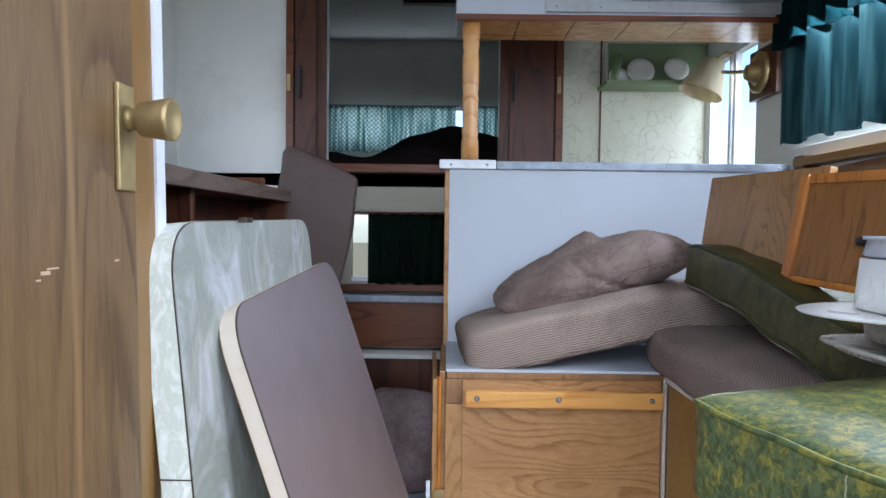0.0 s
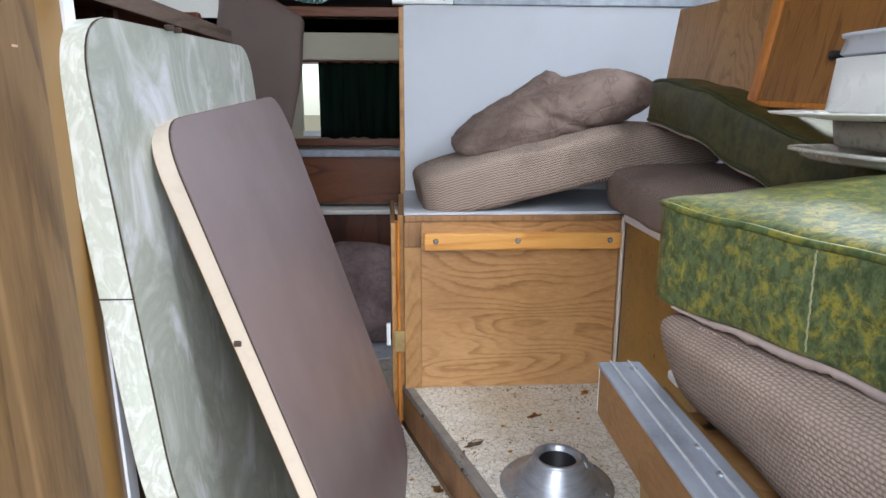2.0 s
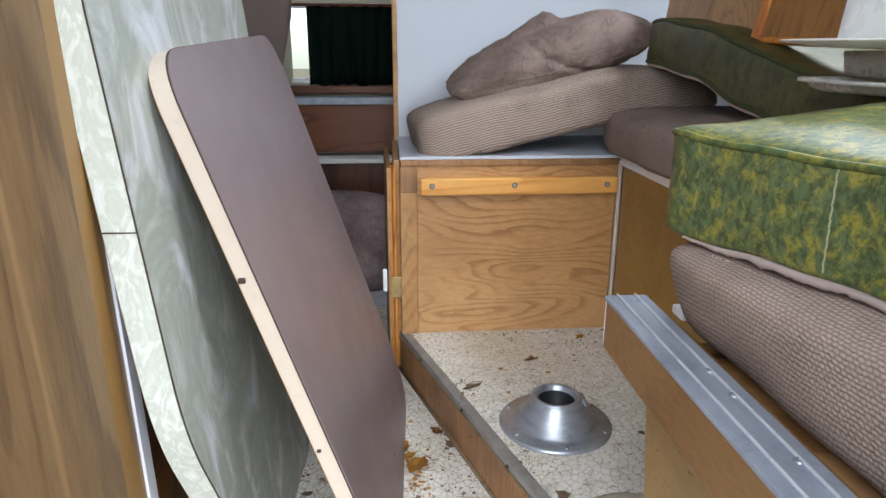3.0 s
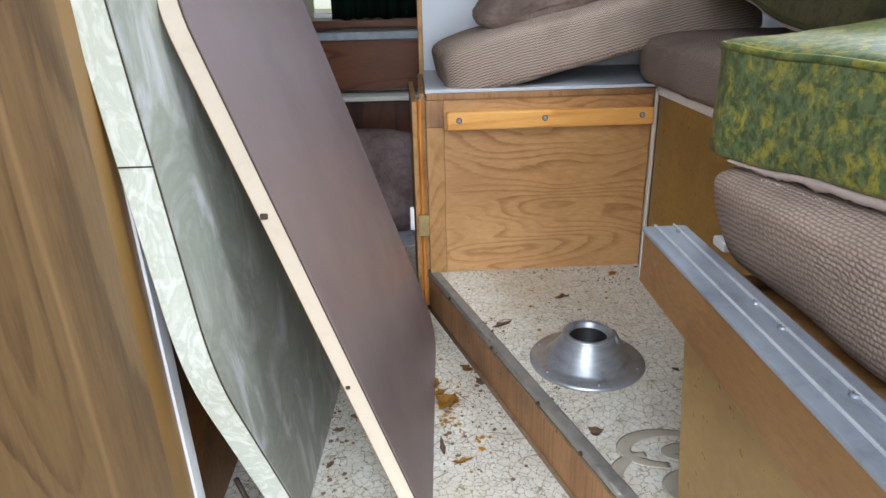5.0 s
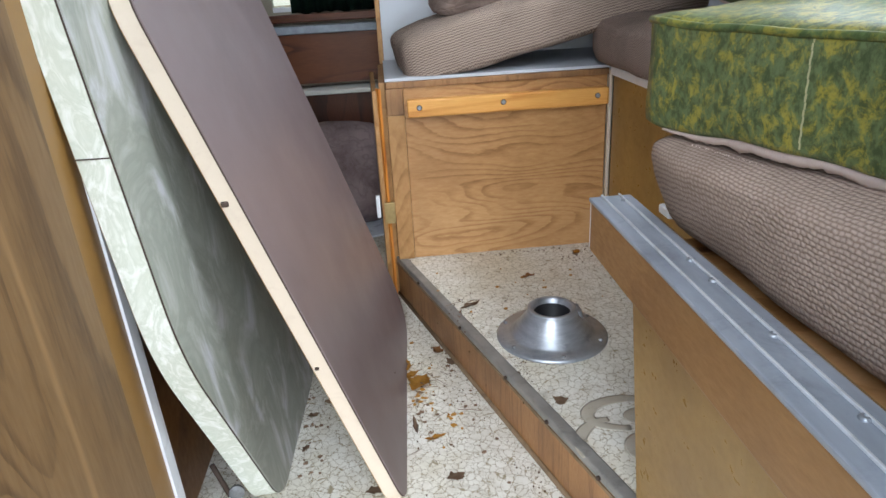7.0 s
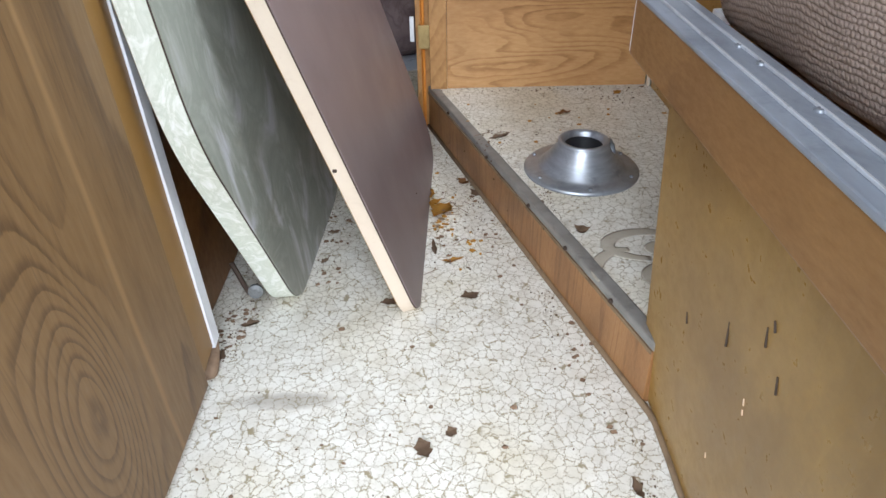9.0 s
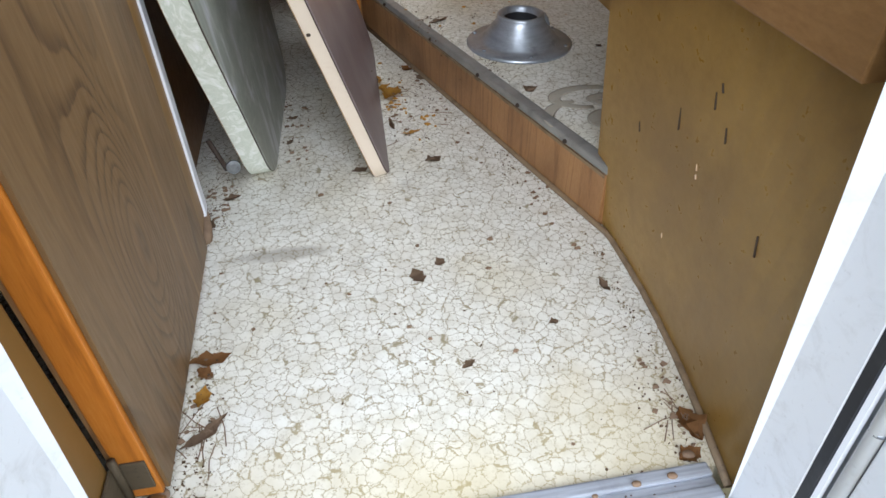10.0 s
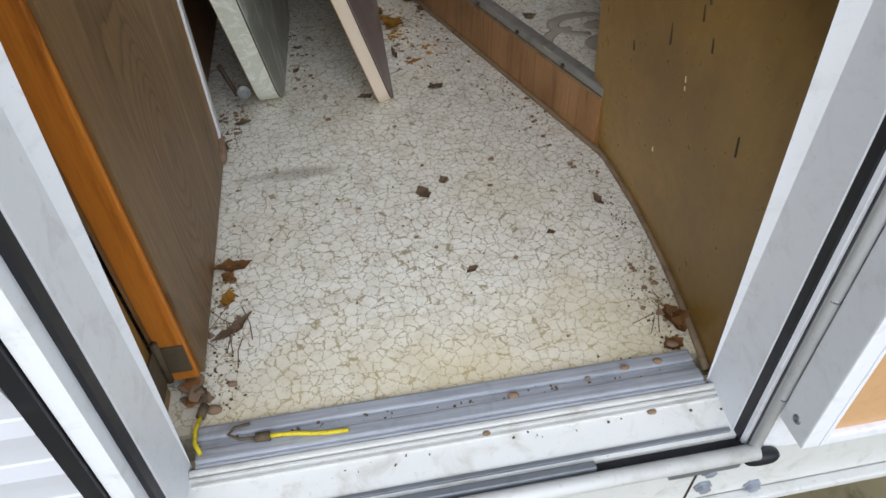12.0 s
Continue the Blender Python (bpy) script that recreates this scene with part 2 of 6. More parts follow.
def make_floral(name, ground, mids, yellow, shade, size=26.0):
    m = Mat(name, 0.42, 0, 0.5)
    a = m.noise(size, 5.0, 0.68, 0.3, m.scaled((1.2, 1.2, 0.8)))
    b = m.noise(size * 0.6, 6.0, 0.76, 0.5, m.scaled((1.2, 1.0, 0.8), (12, 8, 70)))
    c = m.mix(m.step(a, 0.36, 0.62), ground, mids)
    c = m.mix(m.math("MULTIPLY", m.step(b, 0.46, 0.62), 0.72), c, yellow)
    d = m.noise(size * 2.1, 4.0, 0.7, 0.5)
    c = m.mix(m.math("MULTIPLY", m.step(d, 0.55, 0.66), 0.6), c, shade)
    c = m.mix(m.math("MULTIPLY", m.step(m.noise(5.0, 4.0), 0.5, 0.75), 0.35), c, shade)
    m.colour(c)
    m.roughness(m.noise(12.0, 4.0), 0.32, 0.55)
    m.bump(m.math("ADD", m.noise(380.0, 2.0), m.math("MULTIPLY", a, 1.2)), 0.25, 0.001)
    return m.m


def make_rumpled(name, base, dark, light):
    """Thin cloth gone soft: blotches, creases as fine ridges, lint."""
    m = Mat(name, 0.92, 0, 0.15)
    blot = m.noise(9.0, 6.0, 0.65, 0.4)
    c = m.ramp(blot, [(0.3, dark), (0.5, base), (0.72, light)])
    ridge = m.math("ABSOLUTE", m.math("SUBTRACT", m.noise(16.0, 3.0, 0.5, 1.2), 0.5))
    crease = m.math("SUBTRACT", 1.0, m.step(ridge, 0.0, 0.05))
    # shade of the creases put into the colour, besides the bump
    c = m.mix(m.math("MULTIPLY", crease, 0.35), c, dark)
    fuzz = m.noise(420.0, 3.0, 0.7)
    c = m.mix(m.math("MULTIPLY", m.step(fuzz, 0.5, 0.7), 0.3), c, light)
    m.colour(c)
    h = m.math("ADD", m.math("MULTIPLY", crease, -0.6), m.math("ADD", m.math("MULTIPLY", fuzz, 0.25), m.noise(45.0, 4.0, 0.6)))
    m.bump(h, 0.5, 0.003)
    return m.m


def make_curtain(name, a, b, through=0.5, freq=0.0):
    m = Mat(name, 0.9, 0, 0.1)
    n = m.noise(1.0, 3.0, 0.5, 0.0, m.scaled((30.0, 30.0, 3.0)))
    c = m.mix(m.step(n, 0.35, 0.65), a, b)
    if freq:
        x, y, z = m.xyz()
        s = m.math("MULTIPLY", m.math("SINE", m.math("MULTIPLY", z, freq)), m.math("SINE", m.math("MULTIPLY", x, freq)))
        c = m.mix(m.math("MULTIPLY", m.step(s, -0.2, 0.2), 0.6), c, tuple(q * 0.3 for q in a[:3]) + (1.0,))
    m.colour(c)
    tr = m.t.nodes.new("ShaderNodeBsdfTranslucent")
    m.link(c, tr.inputs["Color"])
    mx = m.t.nodes.new("ShaderNodeMixShader")
    mx.inputs[0].default_value = through
    m.link(m.b.outputs[0], mx.inputs[1])
    m.link(tr.outputs[0], mx.inputs[2])
    m.link(mx.outputs[0], m.t.nodes["Material Output"].inputs["Surface"])
    m.bump(m.noise(300.0), 0.3, 0.001)
    return m.m


def make_glass():
    m = bpy.data.materials.new("window_glass")
    m.use_nodes = True
    t = m.node_tree
    t.nodes.clear()
    out, mx = t.nodes.new("ShaderNodeOutputMaterial"), t.nodes.new("ShaderNodeMixShader")
    tr, gl = t.nodes.new("ShaderNodeBsdfTransparent"), t.nodes.new("ShaderNodeBsdfGlossy")
    gl.inputs["Roughness"].default_value = 0.03
    mx.inputs[0].default_value = 0.06
    t.links.new(tr.outputs[0], mx.inputs[1])
    t.links.new(gl.outputs[0], mx.inputs[2])
    t.links.new(mx.outputs[0], out.inputs["Surface"])
    return m


def make_brushed(name, col, rough, stretch, metal=1.0, dirt=0.35):
    m = Mat(name, rough, metal, 0.5)
    br = m.noise(1.0, 4.0, 0.6, 0.0, m.scaled(stretch))
    blot = m.step(m.noise(22.0, 6.0, 0.7, 0.6), 0.5, 0.75)
    c = m.mix(m.step(br, 0.3, 0.7), col, tuple(q * 0.75 for q in col[:3]) + (1.0,))
    c = m.mix(m.math("MULTIPLY", blot, dirt), c, tuple(q * 0.42 for q in col[:3]) + (1.0,))
    m.colour(c)
    m.roughness(m.noise(16.0, 5.0, 0.7), rough - 0.1, rough + 0.2)
    m.bump(br, 0.12, 0.0004)
    return m.m


WHORL = (0.83, 0.185)
FLOOR = make_floor()
WALLPAPER = make_wallpaper()
OAK_PLY = wood("oak_plywood", lin(124, 84, 48), lin(170, 127, 80), lin(192, 152, 106), (0.5, 1.0, 2.0), 40, 2.4, 0.4, 0.25, 0.15, 0.3)
PINE = wood("pine_strip", lin(178, 116, 52), lin(206, 148, 74), lin(222, 170, 96), (0.10, 1.0, 1.6), 8, 7.0, 0.42, 0.1)
OAK_V = wood("oak_plywood_upright", lin(118, 80, 42), lin(166, 124, 76), lin(186, 146, 96), (1.0, 2.4, 0.7), 20, 2.6, 0.45, 0.2, 0.15, 0.26)
OAK_DOOR = wood("oiled_oak", lin(98, 62, 25), lin(146, 98, 44), lin(168, 118, 58), (1.0, 5.0, 0.4), 18, 3.5, 0.35, 0.2, 0.15, 0.3)
DOOR_WOOD = wood("faded_walnut_veneer", lin(70, 50, 30), lin(105, 80, 50), lin(119, 93, 61), (1.0, 3.0, 0.32), 20, 1.7, 0.42, 0.14, 0.1, 0.34, WHORL)
AMBER = wood("amber_varnished_ply", lin(108, 79, 35), lin(142, 110, 54), lin(162, 129, 68), (1.0, 1.0, 1.2), 3, 1.5, 0.3, 0.6, 0.05, 0.08)
RAIL_WOOD = wood("brown_varnished_ply", lin(92, 64, 34), lin(126, 91, 52), lin(148, 111, 68), (1.0, 0.6, 2.0), 6, 2.8, 0.35, 0.25, 0.06, 0.25)
ORANGE_WOOD = wood("orange_pine", lin(150, 84, 24), lin(196, 124, 48), lin(206, 140, 62), (1.0, 1.0, 0.08), 9, 12.0, 0.35)
RISER_WOOD = wood("scuffed_mahogany_riser", lin(80, 56, 34), lin(140, 100, 62), lin(164, 124, 82), (5.0, 5.0, 0.5), 8, 4.0, 0.45, 0.6, 0.15, 0.2)
EDGE_WOOD = wood("aged_pine_edge", lin(124, 68, 18), lin(184, 110, 36), lin(200, 132, 56), (1.0, 1.0, 0.08), 9, 12.0, 0.4)
COUNTER_EDGE = wood("grey_brown_edge", lin(66, 54, 46), lin(98, 82, 72), lin(118, 100, 88), (3.0, 0.3, 3.0), 10, 3.0, 0.5)
DARK_WOOD = wood("dark_stained_wood", lin(44, 22, 13), lin(78, 42, 26), lin(96, 54, 34), (2.0, 2.0, 0.4), 12, 3.0, 0.4)
RED_WOOD = wood("reddish_mahogany", lin(62, 30, 14), lin(100, 53, 28), lin(120, 69, 38), (0.3, 2.0, 2.0), 12, 3.0, 0.4)
TAN_BOARD = plain("tan_varnished_edge", lin(128, 95, 48), 0.4, 0, 0.4, lin(110, 74, 34), 0.3)
SOFFIT = wood("honey_veneer", lin(170, 112, 56), lin(206, 152, 92), lin(220, 174, 118), (0.3, 2.0, 1.0), 10, 3.0, 0.25)
WHITE_PANEL = plain("white_painted_panel", lin(182, 186, 193), 0.5, 0, 0.4, lin(160, 160, 160), 0.22, 4.0)
CREAM_WALL = plain("off_white_wall_board", lin(222, 221, 214), 0.55, 0, 0.3, lin(170, 160, 140), 0.3, 3.0)
BEIGE_BOARD = plain("beige_wall_board", lin(152, 146, 130), 0.6, 0, 0.3, lin(120, 110, 92), 0.3, 4.0)
CEILING_WHITE = plain("ceiling_board", lin(214, 212, 205), 0.6, 0, 0.3, lin(170, 165, 150), 0.25, 3.0)
ENAMEL = plain("white_enamelled_aluminium", lin(221, 222, 225), 0.35, 0, 0.45, lin(122, 112, 96), 0.22, 34.0)
SILL_WHITE = plain("worn_white_sill", lin(196, 196, 193), 0.4, 0, 0.45, lin(132, 120, 100), 0.45, 26.0, 0.15)
SIDING = plain("white_siding", lin(194, 195, 200), 0.35, 0, 0.5, lin(170, 168, 162), 0.2, 6.0)
RIB_GREY = plain("pale_worn_rib", lin(190, 192, 196), 0.4, 0.2, 0.5, lin(120, 118, 112), 0.5, 40.0)
ALU = make_brushed("dull_aluminium", lin(158, 164, 174), 0.45, (30.0, 8.0, 30.0), 0.4, 0.5)
ALU_LONG = make_brushed("ribbed_aluminium", lin(178, 182, 190), 0.45, (14.0, 300.0, 300.0), 0.4, 0.4)
STEEL = make_brushed("brushed_steel", lin(176, 182, 190), 0.32, (20.0, 20.0, 120.0), 0.72, 0.7)
WORN_TRIM = make_brushed("worn_grey_trim", lin(150, 147, 142), 0.5, (20.0, 20.0, 60.0), 0.3, 0.75)
BRASS = make_brushed("tarnished_brass", lin(172, 150, 104), 0.42, (40.0, 40.0, 40.0), 0.75, 0.5)
RUST = plain("rusted_steel", lin(92, 80, 62), 0.75, 0.3, 0.3, lin(50, 44, 40), 0.6, 40.0, 0.5)
BLACK_RUBBER = plain("black_rubber", lin(24, 25, 30), 0.45, 0, 0.4, lin(70, 70, 72), 0.35, 20.0)
# edge band is pale itself; face darkened and band lifted for the door light
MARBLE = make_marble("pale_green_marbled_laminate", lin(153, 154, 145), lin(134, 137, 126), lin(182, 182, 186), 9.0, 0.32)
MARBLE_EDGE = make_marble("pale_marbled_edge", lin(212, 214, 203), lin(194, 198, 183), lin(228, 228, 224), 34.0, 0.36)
MAUVE = plain("mauve_brown_laminate", lin(116, 102, 102), 0.36, 0, 0.45, lin(98, 86, 86), 0.4, 4.0, 0.05)
CREAM_EDGE = plain("cream_edge_band", lin(198, 184, 166), 0.4, 0, 0.4, lin(150, 126, 108), 0.2, 30.0)
DARK_LINE = plain("dark_seam", lin(62, 50, 42), 0.6, 0, 0.3)
WEAVE = fabric("taupe_herringbone_weave", lin(90, 75, 66), lin(174, 156, 143), 1150.0, 0.95, 0.55, None, 150.0)
KNIT = fabric("coarse_taupe_weave", lin(122, 104, 92), lin(182, 163, 150), 1550.0, 0.95, 1.25, None, 0.0, "y")
TWEED = fabric("taupe_tweed", lin(110, 95, 87), lin(148, 131, 121), 1500.0, 0.95, 0.6, None, 230.0)
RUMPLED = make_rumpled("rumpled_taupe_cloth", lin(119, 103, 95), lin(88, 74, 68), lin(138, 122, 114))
VINYL_BROWN = plain("brown_vinyl", lin(88, 72, 66), 0.55, 0, 0.3, lin(70, 60, 62), 0.5, 5.0)
MAUVE_CLOTH = make_rumpled("grubby_mauve_cloth", lin(126, 110, 110), lin(92, 76, 74), lin(146, 130, 130))
LINING = plain("frayed_lining", lin(208, 190, 180), 0.95, 0, 0.1, lin(170, 148, 132), 0.4, 40.0, 0.5)
FLORAL = make_floral("green_floral_vinyl", lin(50, 63, 32), lin(86, 99, 64), lin(150, 138, 48), lin(52, 58, 28), 120.0)
# the green floral vinyl again, darkened to olive for the far cushion's shade
SHADED_FLORAL = make_floral("shaded_floral_vinyl", lin(44, 46, 22), lin(66, 68, 36), lin(90, 84, 40), lin(48, 42, 20), 46.0)
WELT = make_floral("green_floral_welt", lin(52, 70, 34), lin(82, 98, 58), lin(140, 132, 48), lin(44, 52, 24), 70.0)
# its piping, darkened the same way
SHADED_WELT = plain("shaded_welt", lin(54, 58, 28), 0.5, 0, 0.3)
SCRAPE = plain("pale_scrape", lin(186, 158, 132), 0.7)
THREAD = plain("pale_thread", lin(160, 156, 120), 0.8)
PLASTIC = plain("white_plastic", lin(243, 242, 237), 0.28, 0, 0.5, lin(190, 186, 176), 0.2, 10.0)
LID_BLUE = plain("bluish_white_plastic", lin(214, 220, 232), 0.28, 0, 0.5)
MESH_GREY = plain("speckled_grey_plastic", lin(182, 176, 164), 0.5, 0, 0.4, lin(80, 74, 64), 0.7, 90.0)
TRAY = plain("greyed_clear_plastic", lin(208, 206, 198), 0.25, 0, 0.5, lin(130, 126, 116), 0.4, 12.0)
TEAL = make_curtain("teal_curtain", lin(28, 52, 56), lin(56, 82, 84), 0.1)
TEAL_DARK = make_curtain("dark_teal_valance", lin(10, 40, 45), lin(18, 54, 58), 0.12)
DARK_GREEN = make_curtain("dark_green_curtain", lin(14, 28, 24), lin(24, 40, 32), 0.25)
CHECK = make_curtain("checked_green_curtain", lin(70, 100, 96), lin(150, 170, 165), 0.6, 230.0)
GREEN_PAINT = plain("sage_green_paint", lin(120, 134, 98), 0.5, 0, 0.4, lin(90, 100, 70), 0.3)
CHINA = plain("white_china", lin(228, 224, 214), 0.2, 0, 0.5, lin(180, 150, 110), 0.3, 25.0)
SHADE = make_curtain("parchment_shade", lin(206, 192, 160), lin(218, 206, 176), 0.4)
BEDDING = plain("dark_bedding", lin(52, 44, 44), 0.9, 0, 0.1, lin(30, 26, 28), 0.5, 5.0)
LEAF = plain("dry_leaf", lin(136, 96, 58), 0.75, 0, 0.2, lin(70, 44, 24), 0.6, 60.0, 0.5)
LEAF_DARK = plain("withered_leaf", lin(128, 106, 86), 0.8, 0, 0.2, lin(72, 54, 42), 0.5, 60.0, 0.5)
LEAF_GOLD = plain("golden_leaf", lin(176, 130, 56), 0.7, 0, 0.2, lin(120, 76, 30), 0.5, 60.0, 0.5)
BEAD = plain("grubby_bead", lin(128, 108, 84), 0.6, 0, 0.3, lin(60, 50, 40), 0.7, 30.0)
DIRT = plain("dirt_crumbs", lin(98, 80, 62), 0.9, 0, 0.1)
SMEAR = plain("grey_adhesive_smear", lin(172, 165, 150), 0.5, 0, 0.3, lin(130, 122, 106), 0.6, 30.0)
CORD = plain("yellow_cord", lin(196, 176, 40), 0.6, 0, 0.3, lin(40, 40, 20), 0.7, 220.0)
TAN_LEATHER = plain("tan_grained_panel", lin(190, 150, 108), 0.5, 0, 0.35, lin(170, 126, 80), 0.3, 60.0, 0.6, 130.0)
GLASS = make_glass()
BROWN_BOX = wood("brown_box_board", lin(66, 40, 18), lin(104, 68, 32), lin(124, 84, 42), (1.0, 1.0, 0.6), 6, 2.4, 0.4)
PALE_STRIP = plain("pale_grey_strip", lin(172, 174, 176), 0.45, 0.1, 0.5, lin(120, 118, 112), 0.4, 30.0)
DULL_STEEL = plain("dull_dark_steel", lin(112, 114, 114), 0.5, 0.3, 0.4, lin(60, 50, 42), 0.6, 50.0)
GREY_METAL = plain("grey_painted_steel", lin(140, 144, 150), 0.4, 0.6, 0.5, lin(80, 80, 80), 0.4, 30.0)
UPHOLSTERY = plain("brown_backrest_cloth", lin(118, 88, 62), 0.85, 0, 0.2, lin(90, 64, 44), 0.4, 14.0, 0.4)
GROUND = plain("dry_grass_and_soil", lin(120, 110, 84), 0.95, 0, 0.1, lin(70, 72, 44), 0.7, 18.0, 0.6)
HEDGE = plain("distant_foliage", lin(170, 186, 150), 0.9, 0, 0.1, lin(110, 130, 90), 0.8, 3.0, 0.5)


# ---- mesh helpers ----
def mesh_of(bm, name, mat, smooth=False):
    me = bpy.data.meshes.new(name)
    bm.normal_update()
    bm.to_mesh(me)
    bm.free()
    me.materials.append(mat)
    if smooth:
        for p in me.polygons:
            p.use_smooth = True
    return me


def part(name, bm, mat, parent=None, label="", smooth=False, m=None):
    """Links a bmesh as one mesh object under a thing or part; places are the world's."""
    ob = new(name, mesh_of(bm, name, mat, smooth))
    if parent is not None:
        ob.parent = parent
        ob.matrix_parent_inverse = parent.matrix_world.inverted()
    if m is not None:
        ob.matrix_world = m
        if parent is not None:
            ob.matrix_parent_inverse = parent.matrix_world.inverted()
            ob.matrix_basis = m
    if label:
        ob["label"] = label
    return ob


def thing(name, at, label, category, group="", kind=""):
    ob = new(name)
    ob.empty_display_size = 0.05
    ob.location = at
    bpy.context.view_layer.update()
    return tagged(ob, label, category, group, kind)


def setting(name, bm, mat, label="", category="", smooth=False):
    return tagged(part(name, bm, mat, None, "", smooth), label, category, "", "structure")


def quad_box(bm, lo, hi, bevel=0.0, m=None):
    """A box between two corners, with softened edges."""
    c = [(a + b) / 2 for a, b in zip(lo, hi)]
    s = [abs(b - a) for a, b in zip(lo, hi)]
    mat = Matrix.Translation(c) @ Matrix.Diagonal((*s, 1))
    made = bmesh.ops.create_cube(bm, size=1.0, matrix=(m or Matrix()) @ mat)["verts"]
    if bevel > 0:
        edges = {e for v in made for e in v.link_edges}
        bmesh.ops.bevel(bm, geom=list(edges), offset=min(bevel, min(s) * 0.45), segments=2, affect="EDGES", profile=0.6)
    return bm


def boxes(*specs, bevel=0.0, m=None):
    bm = bmesh.new()
    for lo, hi in specs:
        quad_box(bm, lo, hi, bevel, m)
    return bm


def plank(a, b, width, height, bevel=0.003, up=(0, 0, 1)):
    """A straight bar from a to b with a rectangular section; width across, height along up."""
    a, b = Vector(a), Vector(b)
    along = (b - a).normalized()
    side = along.cross(Vector(up)).normalized()
    top = side.cross(along)
    m = Matrix((side, along, top)).transposed().to_4x4()
    m.translation = (a + b) / 2
    bm = bmesh.new()
    l = (b - a).length / 2
    return quad_box(bm, (-width / 2, -l, -height / 2), (width / 2, l, height / 2), bevel, m)


def prism(pts, h, m=None, bevel=0.0):
    """A flat outline in the local xy plane, thickened by h along z."""
    bm = bmesh.new()
    m = m or Matrix()
    low = [bm.verts.new(m @ Vector((x, y, 0))) for x, y in pts]
    high = [bm.verts.new(m @ Vector((x, y, h))) for x, y in pts]
    n = len(pts)
    bm.faces.new(low[::-1])
    bm.faces.new(high)
    for i in range(n):
        bm.faces.new((low[i], low[(i + 1) % n], high[(i + 1) % n], high[i]))
    bmesh.ops.recalc_face_normals(bm, faces=bm.faces)
    if bevel:
        rim = [e for e in bm.edges if len({v in low for v in e.verts}) == 1]
        bmesh.ops.bevel(bm, geom=rim, offset=bevel, segments=2, affect="EDGES")
    return bm


def tube(path, r, seg=8, closed=False, bm=None):
    bm = bm or bmesh.new()
    pts = [Vector(p) for p in path]
    rings, n = [], len(pts)
    for i, p in enumerate(pts):
        a = pts[(i - 1) % n] if closed or i else p
        b = pts[(i + 1) % n] if closed or i < n - 1 else p
        d = (b - a).normalized()
        u = d.orthogonal() if abs(d.z) > 0.95 else d.cross(Vector((0, 0, 1)))
        u.normalize()
        w = d.cross(u)
        rad = r[i] if isinstance(r, (list, tuple)) else r
        rings.append([bm.verts.new(p + (u * math.cos(k * math.tau / seg) + w * math.sin(k * math.tau / seg)) * rad) for k in range(seg)])
    for i in range(n if closed else n - 1):
        a, b = rings[i], rings[(i + 1) % n]
        for k in range(seg):
            bm.faces.new((a[k], a[(k + 1) % seg], b[(k + 1) % seg], b[k]))
    if not closed:
        bm.faces.new(rings[0][::-1])
        bm.faces.new(rings[-1])
    bmesh.ops.recalc_face_normals(bm, faces=bm.faces)
    return bm


def revolve(profile, seg=40, m=None, cap=True):
    """A turned shape from (radius, height) pairs round z."""
    bm = bmesh.new()
    m = m or Matrix()
    rings = []
    for r, z in profile:
        rings.append([bm.verts.new(m @ Vector((max(r, 1e-4) * math.cos(k * math.tau / seg), max(r, 1e-4) * math.sin(k * math.tau / seg), z))) for k in range(seg)])
    for a, b in zip(rings, rings[1:]):
        for k in range(seg):
            bm.faces.new((a[k], a[(k + 1) % seg], b[(k + 1) % seg], b[k]))
    if cap:
        bm.faces.new(rings[0][::-1])
        bm.faces.new(rings[-1])
    bmesh.ops.recalc_face_normals(bm, faces=bm.faces)
    return bm


def round_outline(corners, radii, steps=7):
    """A closed outline with its corners rounded, corner by corner."""
    out, n = [], len(corners)
    for i in range(n):
        p, a, b = Vector(corners[i]), Vector(corners[i - 1]), Vector(corners[(i + 1) % n])
        d1, d2 = (a - p).normalized(), (b - p).normalized()
        r = radii[i]
        for k in range(steps + 1):
            t = k / steps
            out.append(p + d1 * r * (1 - t) ** 2 + d2 * r * t ** 2)
    return [(q.x, q.y) for q in out]


def soft_block(half, power=7.0, puff=0.12, cuts=15, lumps=0.006, seed=0.0, warp=None):
    """A stuffed cushion: a block with rounded edges, puffed faces, small lumps and an optional bend."""
    hx, hy, hz = half
    bm = bmesh.new()
    bmesh.ops.create_cube(bm, size=2.0)
    bmesh.ops.subdivide_edges(bm, edges=bm.edges[:], cuts=cuts, use_grid_fill=True)
    for v in bm.verts:
        v.co = cushion_point(v.co, half, power, puff, lumps, seed, warp)
    return bm


def cushion_point(p, half, power, puff, lumps, seed, warp):
    hx, hy, hz = half
    x, y, z = p
    n = (abs(x) ** power + abs(y) ** power + abs(z) ** power) ** (1 / power)
    q = Vector((x / n * hx, y / n * hy, z / n * hz))
    fx, fy = max(0, 1 - (q.x / hx) ** 2), max(0, 1 - (q.y / hy) ** 2)
    q.z += math.copysign(1, z) * puff * hz * fx * fy * abs(z / n)
    fz = max(0, 1 - (q.z / hz) ** 2)
    q.x += math.copysign(1, x) * puff * 0.5 * hz * fy * fz * abs(x / n)
    q.y += math.copysign(1, y) * puff * 0.5 * hz * fx * fz * abs(y / n)
    k = Vector((seed, seed * 1.7, seed * 0.3))
    q += noise.noise_vector(q * 7 + k) * lumps + noise.noise_vector(q * 19 + k) * lumps * 0.45
    return warp(q) if warp else q


